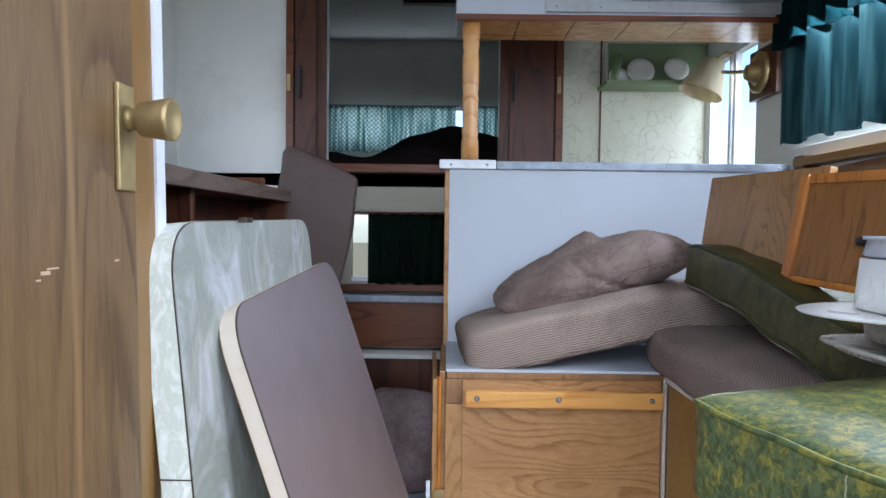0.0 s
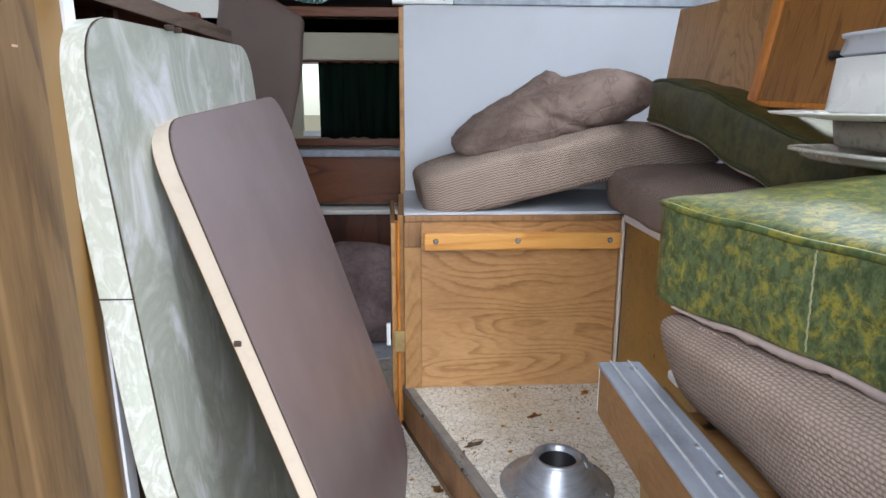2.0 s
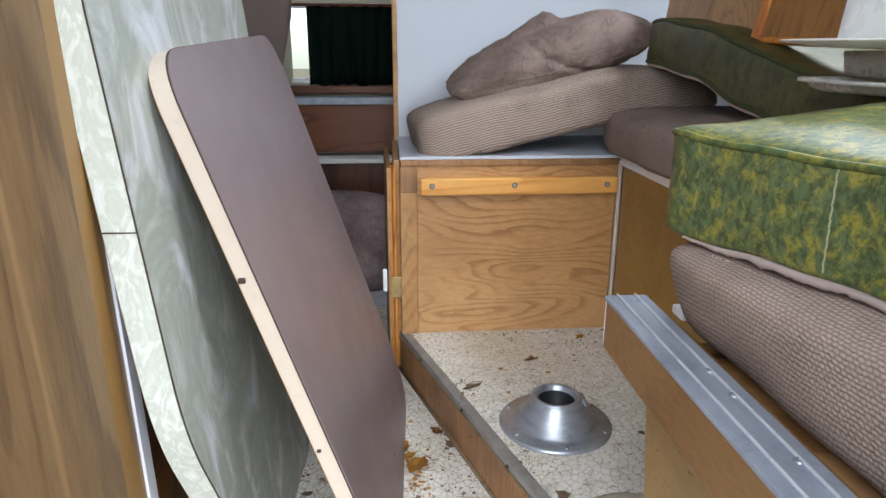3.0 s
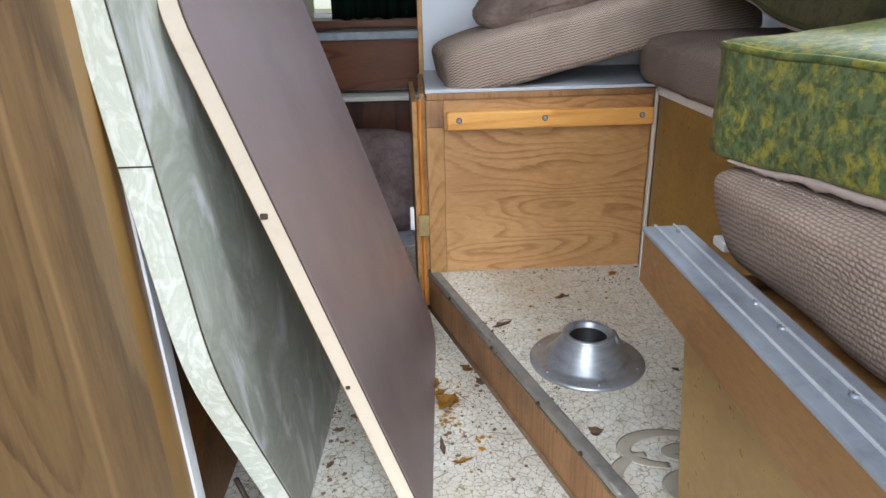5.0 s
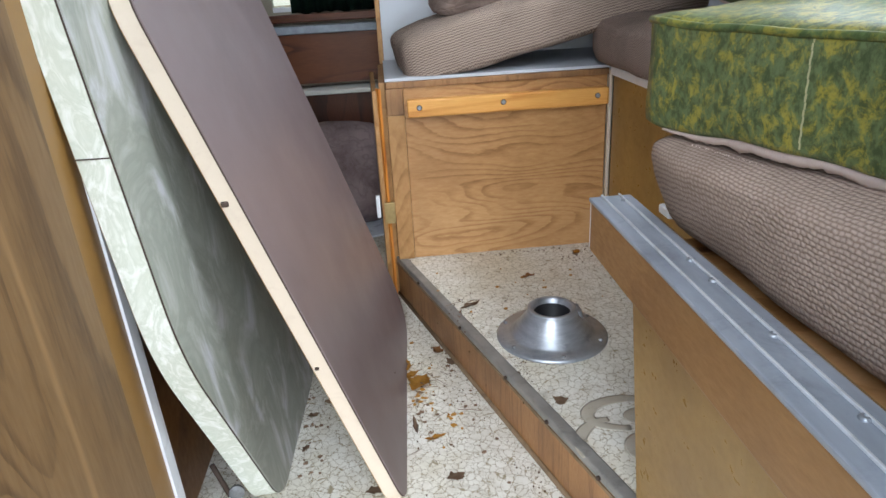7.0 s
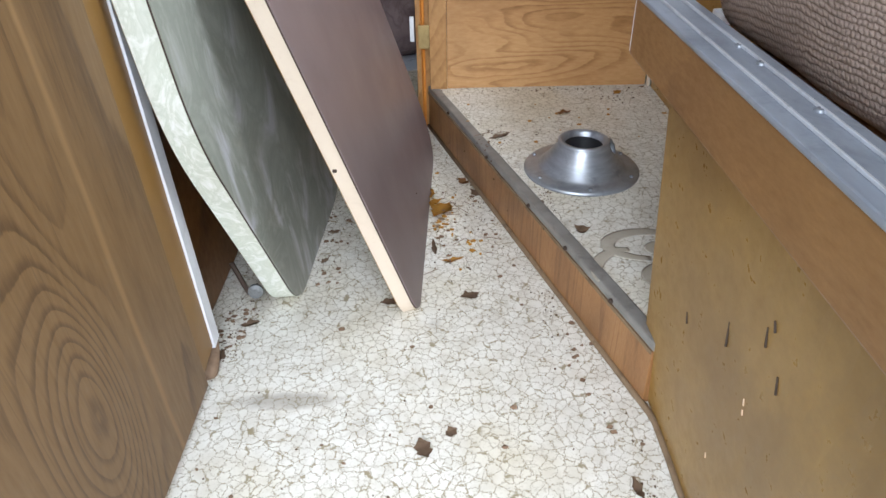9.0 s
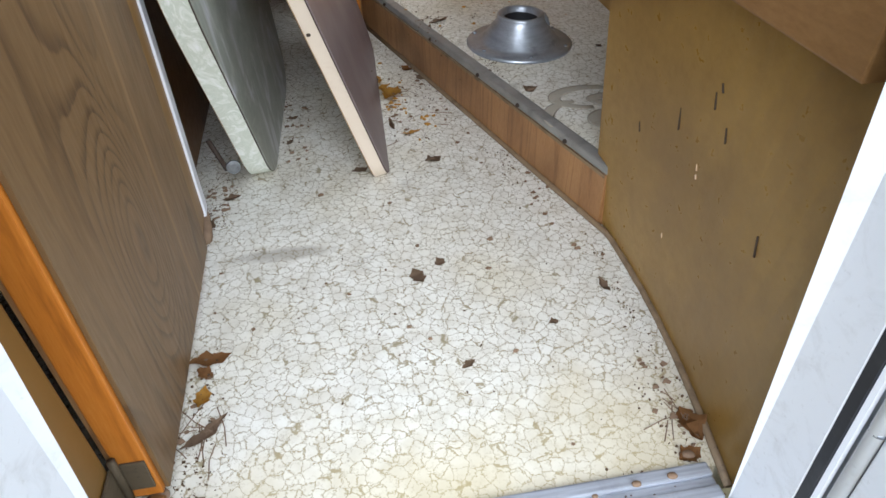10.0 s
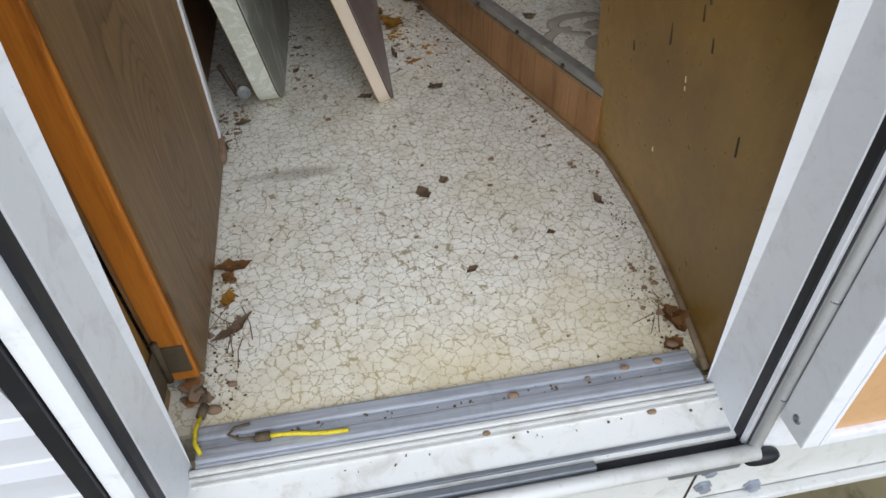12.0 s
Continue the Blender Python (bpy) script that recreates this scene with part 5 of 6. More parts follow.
part("leaf", racked(boxes(((-0.2865, 0.662, 0.012), (-0.282, 1.035, 1.8)), bevel=0.0008)), DOOR_WOOD, cd)
part("core_edge", racked(boxes(((-0.3155, 0.656, 0.012), (-0.2868, 1.033, 1.8)), bevel=0.0015)), EDGE_WOOD, cd, "orange pine edge of the door")
part("back_skin", racked(boxes(((-0.3205, 0.658, 0.012), (-0.3158, 1.031, 1.8)), bevel=0.0006)), RISER_WOOD, cd, "splintered back veneer")
pk = part("escutcheon", racked(boxes(((-0.2818, 0.995, 0.874), (-0.277, 1.027, 0.976)), bevel=0.0015)), BRASS, cd, "tall brass escutcheon plate")
KM = Matrix.Translation((-0.2995, 1.024, 0.943)) @ pose(0, 0, 0, 0, 90, 0)
part("knob", revolve([(0.0, 0.0), (0.0125, 0.0), (0.0105, 0.004), (0.0095, 0.012), (0.0155, 0.0125), (0.0165, 0.014), (0.0205, 0.040), (0.0205, 0.043), (0.019, 0.0445), (0.017, 0.0435), (0.0, 0.0425)], 36, KM), BRASS, cd, "brass door knob", True)
part("hinge_leaf", boxes(((-0.3198, 0.62, 0.02), (-0.317, 0.649, 0.07)), bevel=0.0008), RUST, cd, "rusted hinge leaf")
hg = part("hinge", boxes(((-0.312, 0.653, 0.028), (-0.29, 0.6558, 0.068)), bevel=0.001), RUST, cd, "rusted strap hinge")
part("pin", tube([(-0.3145, 0.6505, 0.02), (-0.3145, 0.6505, 0.08)], 0.004), RUST, hg, "", True)
random.seed(77)
for k in range(9):
    r = random.uniform(0.004, 0.008)
    part("rotten_chip", soft_block((r, r * 1.6, r * 0.22), 3, 0.1, 6, r * 0.9, k * 3.1), LEAF_DARK if k % 3 else LEAF, cd, "", False,
         pose(random.uniform(-0.305, -0.28), random.uniform(0.632, 0.662), r * 0.5 + 0.002, 12 * (k % 4) - 18, 10 * (k % 3), 50 * k))
for y, z, s in ((0.893, 0.804, 0.006), (0.994, 0.808, 0.004), (0.884, 0.799, 0.003), (0.898, 0.807, 0.003)):
    part("scar", racked(boxes(((-0.2819, y - s, z - s * 0.25), (-0.2813, y + s, z + s * 0.25)), bevel=0.0002)), SCRAPE, cd, "pale scrape")
fm = thing("closet_door_frame", (-0.3, 1.07, 0.0), "tan closet door post with a white edge strip", "door frame", "", "structure")
part("post", racked(prism([(-0.2835, 1.037), (-0.2875, 1.0905), (-0.34, 1.0905), (-0.34, 1.037)], 1.9, Matrix.Translation((0, 0, 0.03)), 0.001)), TAN_BOARD, fm)
part("edge_strip", racked(prism([(-0.2845, 1.091), (-0.2862, 1.116), (-0.335, 1.116), (-0.335, 1.091)], 1.9, Matrix.Translation((0, 0, 0.025)), 0.002)), ENAMEL, fm, "white plastic edge strip")
part("rotten_foot", soft_block((0.016, 0.028, 0.013), 3, 0.2, 12, 0.016, 3), LEAF_DARK, fm, "crumbled rotten foot of the post", False, Matrix.Translation((-0.305, 1.09, 0.014)))
setting("wall_closet", boxes(((-0.98, 1.036, 0.0), (-0.392, 1.1, TOP))), CREAM_WALL, "closet end wall", "wall")
setting("entry_panel", racked(boxes(((-0.4, 0.562, 0.0), (-0.3195, 0.650, 1.86)), bevel=0.001)), TAN_BOARD, "tan varnished panel beside the entry", "panel")

# counter on the left, step box below
ct = thing("kitchen_counter", (-0.7, 1.7, 0.0), "brown-edged counter over a dark open cupboard", "counter")
part("worktop", boxes(((-0.998, 1.13, 0.91), (-0.45, 2.28, 0.935)), bevel=0.003), DARK_WOOD, ct)
part("front_edge", boxes(((-0.449, 1.13, 0.905), (-0.437, 2.28, 0.938)), bevel=0.003), COUNTER_EDGE, ct, "worn grey-brown front edge")
part("back_rail", boxes(((-0.85, 2.1, 0.936), (-0.47, 2.13, 0.962)), bevel=0.003), RED_WOOD, ct)
part("carcass", boxes(((-0.998, 1.13, 0.0), (-0.6, 2.28, 0.9095))), DARK_WOOD, ct)
part("divider", boxes(((-0.6, 1.62, 0.4), (-0.47, 1.64, 0.9095)), bevel=0.002), DARK_WOOD, ct)
part("end_panel", boxes(((-0.599, 2.262, 0.0), (-0.45, 2.279, 0.9095))), DARK_WOOD, ct)
setting("wheel_box", boxes(((-0.6, 1.127, 0.0), (-0.325, 2.2, 0.34)), bevel=0.003), BROWN_BOX, "brown wooden box over the wheel arch", "box")

cushion("long_cushion", (-0.36, 2.32, 0.0), "long brown vinyl cushion stood on end against the counter", VINYL_BROWN, (0.118, 0.055, 0.505), pose(-0.462, 2.36, 0.535, -1, 10.5, 8), 20, 0.03, 0.012, 31.0,
        lambda q: Vector((q.x + 0.008 * math.sin(q.z * 6), q.y, q.z - 0.03 * (q.x / 0.128) * max(0, q.z / 0.52) ** 6)), VINYL_BROWN, 0.004, (0.0,), group="dinette cushions", cuts=16)
cushion("floor_pillow", (-0.1, 2.45, 0.0), "grubby mauve-brown cushion slumped on the aisle floor", MAUVE_CLOTH, (0.16, 0.14, 0.15), pose(-0.12, 2.49, 0.145, -25, 8, 10), 3.2, 0.1, 0.012, 41.0, None, None, group="", cuts=14)
tagged(part("white_sheet", prism(round_outline([(-0.14, 2.26), (0.0, 2.3), (0.0, 2.62), (-0.2, 2.62)], [0.02] * 4, 3), 0.004, Matrix.Translation((0, 0, 0.001))), LID_BLUE, None), "thin pale sheet lying under the floor cushion", "sheet")

# ---- entry: threshold, sill, jambs ----
th = thing("threshold", (-0.02, 0.575, 0.0), "ribbed aluminium threshold strip with dirt in its grooves", "threshold", "", "structure")
for y0, y1, z in ((0.583, 0.598, 0.006), (0.573, 0.583, 0.003), (0.558, 0.573, 0.006), (0.553, 0.558, 0.003)):
    part("rib", boxes(((-0.287, y0, -0.03), (0.243, y1, z)), bevel=0.0025), ALU_LONG, th)
sl = thing("door_sill", (-0.02, 0.53, -0.02), "white enamelled entry sill with worn edges", "sill", "", "structure")
part("inner_lip", boxes(((-0.292, 0.5465, -0.03), (0.25, 0.5525, 0.004)), bevel=0.002), SILL_WHITE, sl)
part("tread", prism([(0.546, -0.002), (0.5, -0.018), (0.5, -0.03), (0.546, -0.03)], 0.56, Matrix.Translation((-0.3, 0, 0)) @ Matrix(((0, 0, 1, 0), (1, 0, 0, 0), (0, 1, 0, 0), (0, 0, 0, 1))), 0.001), SILL_WHITE, sl)
for y, z, w in ((0.5435, -0.0005, 0.0016), (0.538, -0.0028, 0.0014), (0.506, -0.0142, 0.0022)):
    part("ridge", boxes(((-0.29, y - w, z - 0.004), (0.25, y + w, z + 0.0012)), bevel=0.0007), SILL_WHITE if y > 0.52 else GREY_METAL, sl)
part("gasket", boxes(((-0.3, 0.488, -0.035), (0.262, 0.4995, -0.022)), bevel=0.002), BLACK_RUBBER, sl)
part("outer_roll", tube([(-0.31, 0.48, -0.02), (0.268, 0.48, -0.02)], 0.0085, 14), SILL_WHITE, sl, "", True)
part("stop", boxes(((-0.25, 0.4895, -0.022), (0.1, 0.4985, -0.013)), bevel=0.002), GREY_METAL, sl, "grey weather strip")

def jamb(side, label):
    s = 1 if side > 0 else -1
    x = 0.25 if s > 0 else -0.292
    lean = -0.05 if s > 0 else 0.02
    inner = -0.026 if s > 0 else 0.016  # the rebate is sprung further in towards the top
    t = thing("entry_jamb", (x, 0.53, -0.03), label, "door jamb", "entry jambs", "structure")

    def upright(nm, pts, mat, lab="", z0=-0.03, z1=1.83):
        bm = prism([(x + s * a, b) for a, b in pts], z1 - z0, Matrix.Translation((0, 0, z0)), 0.0012)
        for v in bm.verts:
            tilt = lean + inner if nm == "face" and v.co.y > 0.53 else lean
            v.co.x += tilt * max(0.0, v.co.z)
        return part(nm, bm, mat, t, lab)

    upright("face", [(0.0, 0.56), (0.004, 0.506), (0.03, 0.506), (0.06, 0.56)], ENAMEL)
    upright("gasket", [(0.0055, 0.5055), (0.0065, 0.4945 if s < 0 else 0.4965), (0.02, 0.4945 if s < 0 else 0.4965), (0.024, 0.5055)], BLACK_RUBBER, "black rubber seal")
    if s > 0:
        upright("bead", [(0.0085, 0.496), (0.0095, 0.492), (0.014, 0.492), (0.016, 0.496)], ENAMEL)
        tb = tube([(x + 0.0165, 0.484, -0.02), (x + 0.0165 + lean * 1.8, 0.484, 1.8)], 0.0058, 14)
        hb = part("hinge_tube", tb, ENAMEL, t, "white tubular door hinge", True)
        for z in (0.075, 0.21, 0.345, 0.48, 0.9, 1.4):
            part("knuckle_ring", revolve([(0.0056, -0.0016), (0.0065, -0.0016), (0.0065, 0.0016), (0.0056, 0.0016)], 16, Matrix.Translation((x + 0.0165 + lean * z, 0.484, z)), False), GREY_METAL, hb, "", True)
        upright("flange", [(0.0245, 0.5055), (0.0245, 0.49), (0.034, 0.486), (0.075, 0.484), (0.075, 0.5055)], ENAMEL)
    else:
        upright("bead", [(0.011, 0.496), (0.013, 0.482), (0.029, 0.482), (0.031, 0.496)], ENAMEL)
        upright("outer_seal", [(0.030, 0.4955), (0.0305, 0.478), (0.044, 0.478), (0.047, 0.4955)], BLACK_RUBBER, "black outer seal")
    return t


jamb(1, "white enamelled jamb with black seal and tubular hinge")
jamb(-1, "white enamelled jamb with two black seals")

sk = thing("lower_skin", (0.0, 0.49, -0.2), "white enamelled skin below the sill, streaked and bolted", "cladding", "", "structure")
part("sheet", boxes(((-0.36, 0.492, -0.165), (1.0, 0.505, -0.034))), SILL_WHITE, sk)
part("bottom_lip", boxes(((-0.36, 0.478, -0.145), (1.0, 0.4915, -0.133)), bevel=0.003), SILL_WHITE, sk)
part("bracket", boxes(((0.179, 0.4795, -0.05), (0.258, 0.4915, -0.03)), bevel=0.002), GREY_METAL, sk, "small grey bracket")
part("seam", boxes(((0.2215, 0.4905, -0.132), (0.2235, 0.4918, -0.06))), DARK_LINE, sk)
for x, z in ((0.234, -0.066), (0.238, -0.104), (0.305, -0.125), (0.262, -0.042)):
    b = revolve([(0, 0), (0.011, 0), (0.011, 0.002), (0.0075, 0.002), (0.0075, 0.007), (0.0, 0.008)], 6, Matrix.Translation((x, 0.4915, z)) @ pose(0, 0, 0, 90))
    part("bolt", b, ALU, sk)
part("corner_rubber", soft_block((0.02, 0.008, 0.008), 3, 0.1, 4, 0.002, 1), BLACK_RUBBER, sk, "torn black rubber corner", True, Matrix.Translation((0.275, 0.478, -0.03)))

# corrugated siding on the left
def siding():
    bm = boxes(((-1.04, 0.5, -0.3), (-0.343, 0.5145, 1.95)))
    for k in range(40):
        z = -0.28 + k * 0.055
        rib = prism([(0.5005, z), (0.4955, z + 0.006), (0.4945, z + 0.02), (0.4985, z + 0.034), (0.5005, z + 0.036)], 0.69, Matrix.Translation((-1.035, 0, 0)) @ Matrix(((0, 0, 1, 0), (1, 0, 0, 0), (0, 1, 0, 0), (0, 0, 0, 1))))
        me = bpy.data.meshes.new("rib")
        rib.to_mesh(me)
        rib.free()
        bm.from_mesh(me)
        bpy.data.meshes.remove(me)
    return bm


setting("siding_left", siding(), SIDING, "white corrugated aluminium siding beside the entry", "siding")

# entry door swung fully open against the outer wall
ed = thing("entry_door", (0.6, 0.45, -0.03), "open entry door with a tan grained inner panel in a white metal surround", "door")


def hung(bm):
    """Lets the open door hang slightly out of plumb, as its hinge does."""
    for v in bm.verts:
        v.co.x -= 0.05 * v.co.z
    return bm


part("slab", hung(boxes(((0.284, 0.452, 0.06), (0.92, 0.476, 1.8)))), CREAM_WALL, ed)
part("inner_panel", hung(boxes(((0.2885, 0.4472, 0.067), (0.9, 0.4515, 1.79)))), TAN_LEATHER, ed, "tan grained inner panel")
part("surround", hung(boxes(((0.2655, 0.441, 0.052), (0.2835, 0.477, 1.81)), bevel=0.002)), ENAMEL, ed, "white metal edge")
part("front_lip", hung(boxes(((0.2838, 0.441, 0.052), (0.2882, 0.4515, 1.81)), bevel=0.001)), ENAMEL, ed, "white metal lip")
part("surround", hung(boxes(((0.2885, 0.441, 0.052), (0.9, 0.4515, 0.0665)), bevel=0.002)), ENAMEL, ed, "white metal edge")
screw(ed, (0.2618, 0.459, 0.074), (-1, 0, 0), 0.005, GREY_METAL)

# ---- litter ----
def leaf_mesh(length, width, curl, seed, lobed=True):
    bm = bmesh.new()
    n = 18
    rows = []
    for i in range(n + 1):
        t = i / n
        w = width * math.sin(math.pi * t) ** 1.1 * (1 + (0.22 * math.sin(17 * t + seed) + 0.1 * math.sin(41 * t + 2 * seed) if lobed else 0)) * 0.48 + 0.0004
        x = (t - 0.5) * length
        z = curl * (abs(t - 0.5) * 2) ** 2 * length + 0.08 * length * noise.noise((t * 3, seed, 0))
        rows.append([bm.verts.new((x, k * w, z + abs(k) * w * (0.4 + 0.3 * math.sin(seed + 4 * t)))) for k in (-1, -0.4, 0.3, 1)])
    for a, b in zip(rows, rows[1:]):
        for k in range(3):
            bm.faces.new((a[k], a[k + 1], b[k + 1], b[k]))
    low = min(v.co.z for v in bm.verts)
    for v in bm.verts:
        v.co.z -= low
    bmesh.ops.solidify(bm, geom=bm.faces[:], thickness=0.0005)
    return bm


LEAVES = [  # x, y, floor height, length, width, turn, kind
    (0.03, 1.485, 0, 0.06, 0.045, 60, LEAF_GOLD), (0.005, 1.55, 0, 0.055, 0.03, 100, LEAF_GOLD), (0.012, 1.52, 0, 0.04, 0.02, 20, LEAF_GOLD), (0.075, 1.6, 0, 0.03, 0.02, 140, LEAF), (0.046, 1.323, 0, 0.04, 0.01, 15, LEAF_GOLD), (0.015, 1.36, 0, 0.05, 0.008, 95, LEAF_DARK),
    (0.07, 1.225, 0, 0.032, 0.02, 20, LEAF_DARK), (0.0, 0.933, 0, 0.032, 0.02, 110, LEAF_DARK), (0.034, 0.957, 0, 0.018, 0.014, 40, LEAF_DARK), (0.035, 0.769, 0, 0.02, 0.009, 30, LEAF_DARK),
    (0.154, 0.818, 0, 0.013, 0.01, 10, LEAF_DARK), (-0.055, 1.215, 0, 0.03, 0.016, 15, LEAF_DARK), (0.10, 1.55, 0, 0.035, 0.02, 130, LEAF_DARK),
    (0.288, 1.709, 0.1, 0.035, 0.015, 10, LEAF), (0.426, 1.814, 0.1, 0.03, 0.016, 50, LEAF_GOLD), (0.145, 1.596, 0.1, 0.05, 0.014, 30, LEAF_DARK), (0.12, 1.56, 0.1, 0.03, 0.008, 80, LEAF_DARK),
    (0.49, 1.85, 0.1, 0.012, 0.01, 0, LEAF_DARK), (0.24, 1.253, 0.1, 0.022, 0.02, 70, LEAF_DARK), (0.42, 1.41, 0.1, 0.016, 0.01, 120, DIRT),
    (-0.262, 0.83, 0, 0.05, 0.022, 10, LEAF), (-0.266, 0.775, 0, 0.03, 0.018, 80, LEAF_GOLD), (-0.258, 0.725, 0, 0.06, 0.014, 40, LEAF_DARK), (-0.266, 0.81, 0, 0.025, 0.015, 140, LEAF),
    (0.25, 0.645, 0, 0.045, 0.03, 95, LEAF), (0.232, 0.61, 0, 0.03, 0.02, 20, LEAF), (-0.29, 1.1, 0, 0.03, 0.02, 60, LEAF_DARK), (0.24, 0.87, 0, 0.03, 0.01, 100, LEAF_DARK),
    (-0.26, 1.17, 0, 0.03, 0.014, 20, LEAF_DARK), (-0.17, 1.33, 0, 0.02, 0.01, 60, LEAF_DARK), (-0.165, 1.42, 0, 0.024, 0.012, 20, LEAF_DARK)]
for i, (x, y, z, l, w, turn, mat) in enumerate(LEAVES):
    tagged(part("leaf", leaf_mesh(l, w, 0.12, i * 1.3), mat, None, "", False, pose(x, y, z + 0.0008, 0, 0, turn)), "dry curled leaf scrap lying on the vinyl floor", "leaf", "leaf litter")


def crumbs(n, seed, spots):
    random.seed(seed)
    bm = bmesh.new()
    for _ in range(n):
        x0, y0, z0, sx, sy = random.choice(spots)
        x, y = random.gauss(x0, sx), random.gauss(y0, sy)
        r = random.uniform(0.0004, 0.0016)
        m = pose(x, y, z0 + r * 0.4, random.uniform(0, 90), random.uniform(0, 90), random.uniform(0, 360)) @ Matrix.Diagonal((r * random.uniform(0.8, 1.5), r, r * 0.6, 1))
        bmesh.ops.create_cube(bm, size=1.6, matrix=m)
    return bm


tagged(part("dirt_crumbs", crumbs(650, 3, [(0.1, 1.45, 0, 0.014, 0.09), (0.19, 1.18, 0, 0.014, 0.07), (0.255, 0.75, 0, 0.006, 0.1), (-0.27, 0.68, 0, 0.012, 0.03), (-0.285, 1.13, 0, 0.012, 0.03), (0.0, 0.9, 0, 0.13, 0.16), (0.228, 0.68, 0, 0.012, 0.05), (-0.262, 0.75, 0, 0.012, 0.08), (0.05, 1.4, 0, 0.03, 0.12), (-0.17, 1.4, 0, 0.02, 0.1), (-0.28, 1.2, 0, 0.015, 0.06)]), DIRT), "crumbs of dirt and leaf scattered over the floor", "dirt", "", "stuff")
tagged(part("platform_crumbs", crumbs(260, 8, [(0.25, 1.5, 0.1, 0.1, 0.15), (0.14, 1.6, 0.1, 0.02, 0.03), (0.3, 1.85, 0.1, 0.1, 0.006), (0.2, 1.35, 0.1, 0.008, 0.03), (0.42, 1.8, 0.1, 0.03, 0.03)]), DIRT), "crumbs of dirt on the raised dinette floor", "dirt", "", "stuff")
tagged(part("threshold_crumbs", crumbs(70, 11, [(0.1, 0.576, 0.004, 0.09, 0.003), (-0.15, 0.577, 0.004, 0.07, 0.004), (0.2, 0.6, 0.0, 0.03, 0.006), (0.05, 0.53, -0.004, 0.15, 0.004)]), DIRT), "dirt caught along the threshold", "dirt", "", "stuff")


def flakes(n, seed, spots):
    """Flat scraps of leaf a few millimetres across."""
    random.seed(seed)
    bm = bmesh.new()
    for _ in range(n):
        x0, y0, z0, sx, sy = random.choice(spots)
        x, y, a = random.gauss(x0, sx), random.gauss(y0, sy), random.uniform(0, math.tau)
        r = random.uniform(0.0015, 0.0055)
        k = random.randint(4, 6)
        rim = [a + i * math.tau / k for i in range(k)]
        pts = [(x + r * random.uniform(0.5, 1.3) * math.cos(t), y + r * random.uniform(0.4, 0.9) * math.sin(t)) for t in rim]
        low = [bm.verts.new((p, q, z0 + 0.0004)) for p, q in pts]
        high = [bm.verts.new((p, q, z0 + 0.001 + random.uniform(0, 0.0025))) for p, q in pts]
        bm.faces.new(high)
        for i in range(k):
            bm.faces.new((low[i], low[(i + 1) % k], high[(i + 1) % k], high[i]))
    bmesh.ops.recalc_face_normals(bm, faces=bm.faces)
    return bm


FLAKE_SPOTS = [(0.04, 1.42, 0, 0.03, 0.1), (0.03, 1.5, 0, 0.03, 0.06), (0.13, 1.38, 0, 0.015, 0.12), (0.22, 1.1, 0, 0.015, 0.06), (-0.16, 1.4, 0, 0.015, 0.12),
               (-0.265, 0.8, 0, 0.008, 0.06), (-0.28, 1.16, 0, 0.02, 0.03), (0.245, 0.68, 0, 0.012, 0.04), (0.0, 0.95, 0, 0.14, 0.14)]
tagged(part("leaf_flakes", flakes(150, 31, FLAKE_SPOTS), LEAF_DARK), "small brown flakes of crumbled leaf on the vinyl floor", "litter", "", "stuff")
tagged(part("golden_flakes", flakes(46, 32, [(0.03, 1.47, 0, 0.02, 0.06), (0.06, 1.36, 0, 0.03, 0.05), (0.3, 1.7, 0.1, 0.12, 0.08)]), LEAF_GOLD), "golden scraps of dry leaf on the floors", "litter", "", "stuff")


def needles(n, seed, spots):
    """Thin dry stalks and pine needles."""
    random.seed(seed)
    bm = bmesh.new()
    for _ in range(n):
        x0, y0, z0, s = random.choice(spots)
        x, y, a, l = random.gauss(x0, s), random.gauss(y0, s * 1.6), random.uniform(0, math.tau), random.uniform(0.008, 0.03)
        dx, dy = math.cos(a) * l, math.sin(a) * l
        tube([(x - dx, y - dy, z0 + 0.0015), (x + random.uniform(-1, 1) * l * 0.15, y + random.uniform(-1, 1) * l * 0.15, z0 + 0.002), (x + dx, y + dy, z0 + 0.0012)], 0.0006, 4, False, bm)
    return bm


tagged(part("dry_needles", needles(46, 9, [(0.06, 1.42, 0, 0.03), (0.03, 1.5, 0, 0.03), (0.14, 1.6, 0.1, 0.02), (0.24, 0.66, 0, 0.012), (-0.262, 0.72, 0, 0.014), (0.02, 1.3, 0, 0.04)]), LEAF_DARK), "thin dry stalks and needles strewn on the floor", "litter", "", "stuff")


def clump(x, y, z, r, seed):
    """A crumbling lump of rotten wood and leaf mould."""
    return soft_block((r, r * 0.7, r * 0.45), 2.4, 0.2, 5, r * 0.55, seed, lambda q: q + Vector((x, y, z + r * 0.35)))


for i, (x, y, z, r) in enumerate(((0.035, 0.578, 0.004, 0.006), (0.2, 0.588, 0.006, 0.005), (0.162, 0.584, 0.006, 0.0045), (0.118, 0.582, 0.005, 0.003), (0.0, 0.541, -0.002, 0.004), (0.175, 0.535, -0.004, 0.005), (0.23, 0.612, 0.0, 0.008), (-0.27, 0.618, 0.0, 0.008), (-0.255, 0.645, 0.0, 0.005))):
    tagged(part("dirt_clump", clump(x, y, z, r, i * 2.7), LEAF_DARK, None), "crumbling brown lump of dirt by the threshold", "dirt", "dirt clumps")


def smear(path, r):
    bm = tube(path, r, 8)
    for v in bm.verts:
        v.co.z = path[0][2] + (v.co.z - path[0][2]) * 0.08 + 0.0006
    return bm


random.seed(21)
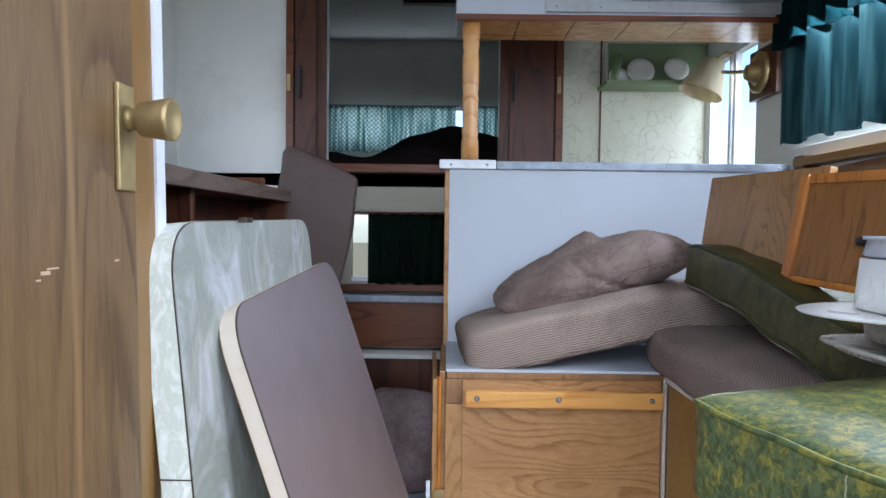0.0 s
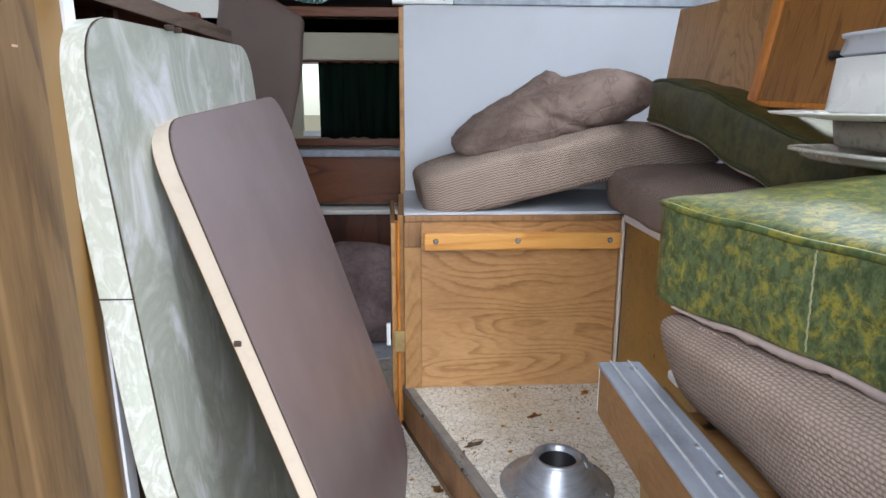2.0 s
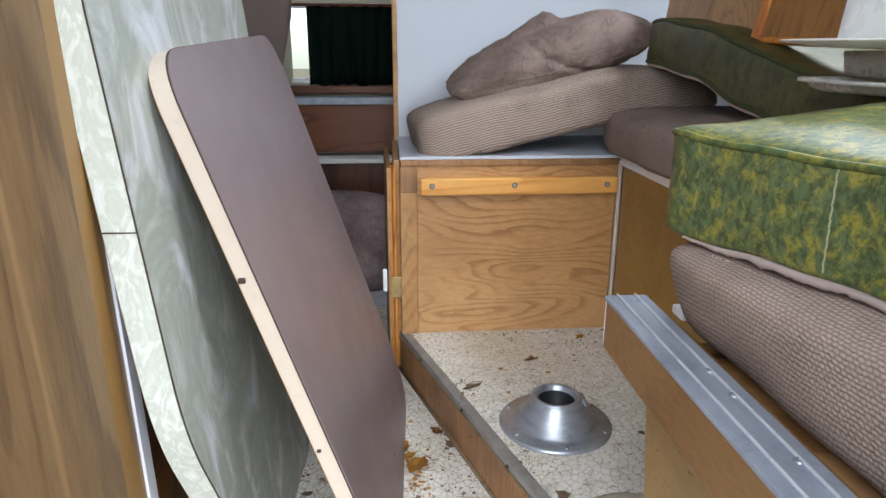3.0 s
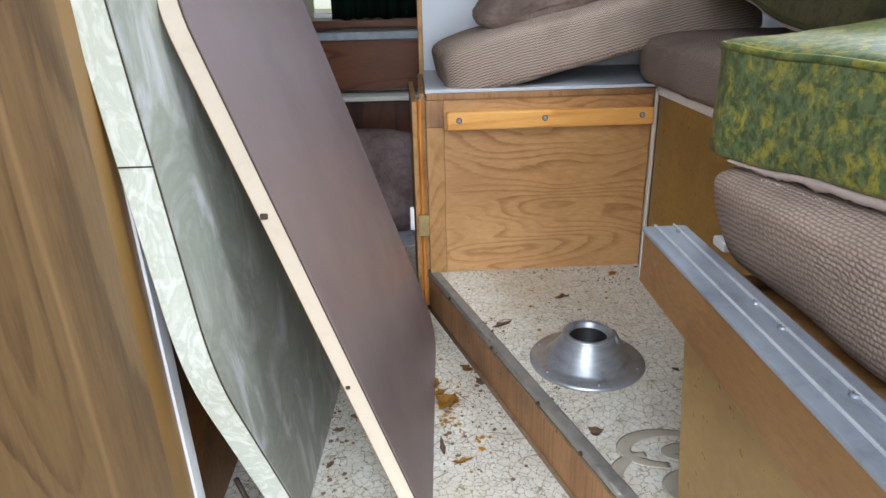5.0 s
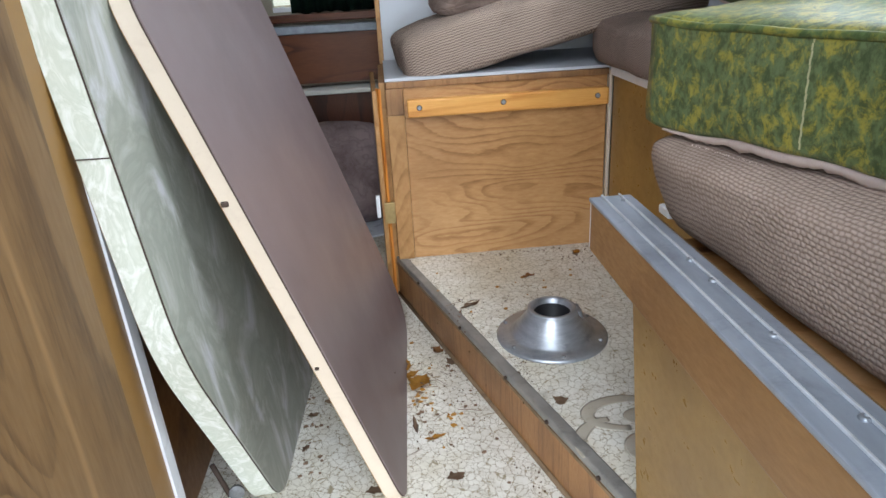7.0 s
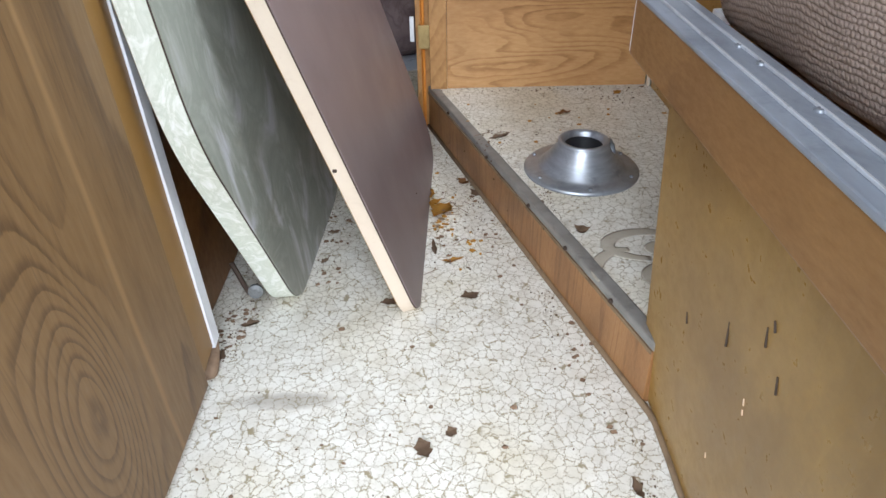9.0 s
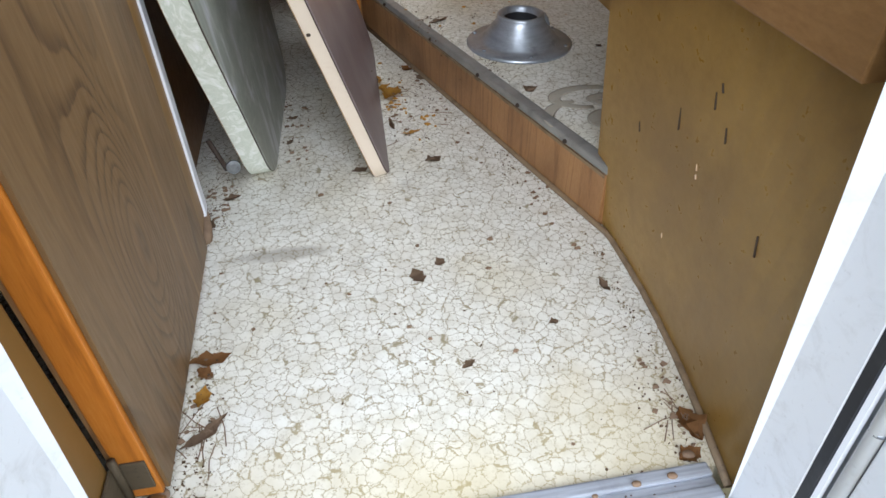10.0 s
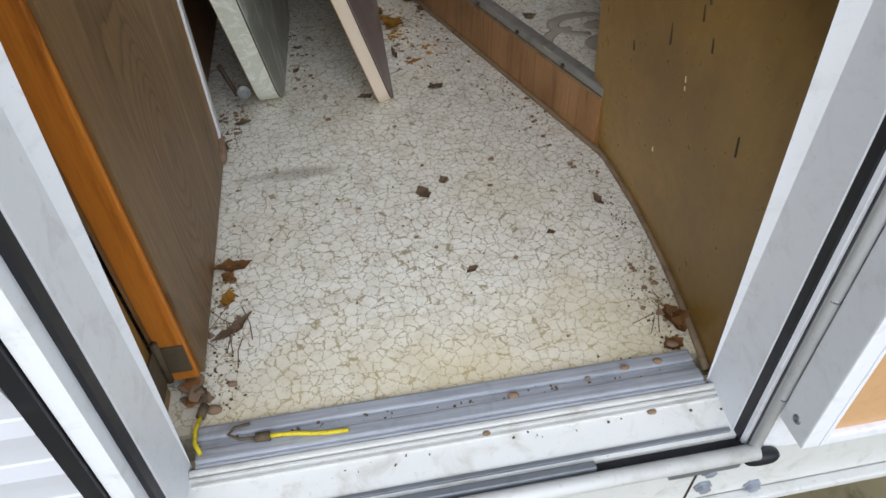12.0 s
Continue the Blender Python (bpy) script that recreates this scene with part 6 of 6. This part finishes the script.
for k, (cx, cy, rx, ry, a0, a1, w) in enumerate(((0.33, 1.21, 0.06, 0.035, 0.4, 4.6, 0.010), (0.36, 1.13, 0.05, 0.03, 1.2, 4.2, 0.011), (0.30, 1.14, 0.06, 0.06, 1.6, 3.4, 0.009), (0.36, 1.2, 0.03, 0.012, 0.0, 5.0, 0.009))):
    pts = [(cx + rx * math.cos(a0 + (a1 - a0) * i / 24), cy + ry * math.sin(a0 + (a1 - a0) * i / 24), 0.1003) for i in range(25)]
    tagged(part("glue_smear", smear(pts, [w * (0.5 + 0.5 * math.sin(math.pi * i / 24)) + 0.001 for i in range(25)]), SMEAR, None, "", True), "grey smear of old adhesive on the raised floor", "stain", "adhesive smears")


def hooked_cord(label, path, hook):
    t = thing("bungee_cord", path[0], label, "bungee cord", "bungee cords")
    part("cord", tube(path, 0.0023, 8), CORD, t, "", True)
    part("sleeve", tube([path[0], Vector(path[0]) + (Vector(path[0]) - Vector(path[1])).normalized() * 0.014], 0.005, 8), RUST, t, "rusty crimp sleeve", True)
    part("hook", tube(hook, 0.0016, 6), RUST, t, "rusty wire hook", True)


hooked_cord("frayed yellow bungee cord with a rusty hook on the threshold", [(-0.214 + 0.011 * i, 0.572 - 0.0012 * i + 0.001 * math.sin(i), 0.010) for i in range(8)],
            [(-0.228, 0.573, 0.01), (-0.244, 0.574, 0.01), (-0.255, 0.581, 0.01), (-0.249, 0.588, 0.01), (-0.234, 0.59, 0.01)])
hooked_cord("short yellow bungee cord end hanging in the sill corner", [(-0.283, 0.605, 0.012), (-0.287, 0.59, 0.012), (-0.286, 0.575, 0.011), (-0.28, 0.564, 0.010)],
            [(-0.281, 0.615, 0.014), (-0.277, 0.63, 0.016), (-0.283, 0.64, 0.016), (-0.29, 0.634, 0.016)])

# ---- outside ----
gb = bmesh.new()
bmesh.ops.create_grid(gb, x_segments=40, y_segments=40, size=60.0, matrix=Matrix.Translation((0, 0, -0.85)))
setting("ground", gb, GROUND, "dry grass and bare soil under the camper", "ground")


def grass(n, seed):
    random.seed(seed)
    bm = bmesh.new()
    for _ in range(n):
        x, y = random.uniform(0.2, 1.6), random.uniform(-0.2, 0.6)
        h, a, w = random.uniform(0.03, 0.09), random.uniform(0, math.tau), random.uniform(0.002, 0.004)
        dx, dy = math.cos(a), math.sin(a)
        b = random.uniform(0.2, 0.9) * h
        p = [bm.verts.new((x - dy * w, y + dx * w, -0.85)), bm.verts.new((x + dy * w, y - dx * w, -0.85)), bm.verts.new((x + dx * b, y + dy * b, -0.85 + h))]
        bm.faces.new(p)
    return bm


tagged(part("grass", grass(2600, 2), GROUND), "thin dry grass beside the camper", "grass", "", "stuff")
hb = bmesh.new()
for k in range(160):
    random.seed(k)
    a = random.uniform(-0.5, 1.4)
    rr = random.uniform(11, 15)
    m = Matrix.Translation((rr * math.cos(a), 2 + rr * math.sin(a), random.uniform(-0.8, 0.5))) @ Matrix.Diagonal((random.uniform(0.7, 1.5), random.uniform(0.7, 1.5), random.uniform(0.5, 1.2), 1))
    made = bmesh.ops.create_icosphere(hb, subdivisions=2, radius=1.0, matrix=m)["verts"]
    for v in made:
        v.co += noise.noise_vector(v.co * 2.0) * 0.5
setting("backdrop", hb, HEDGE, "distant green shrubs beyond the windows", "shrubs")
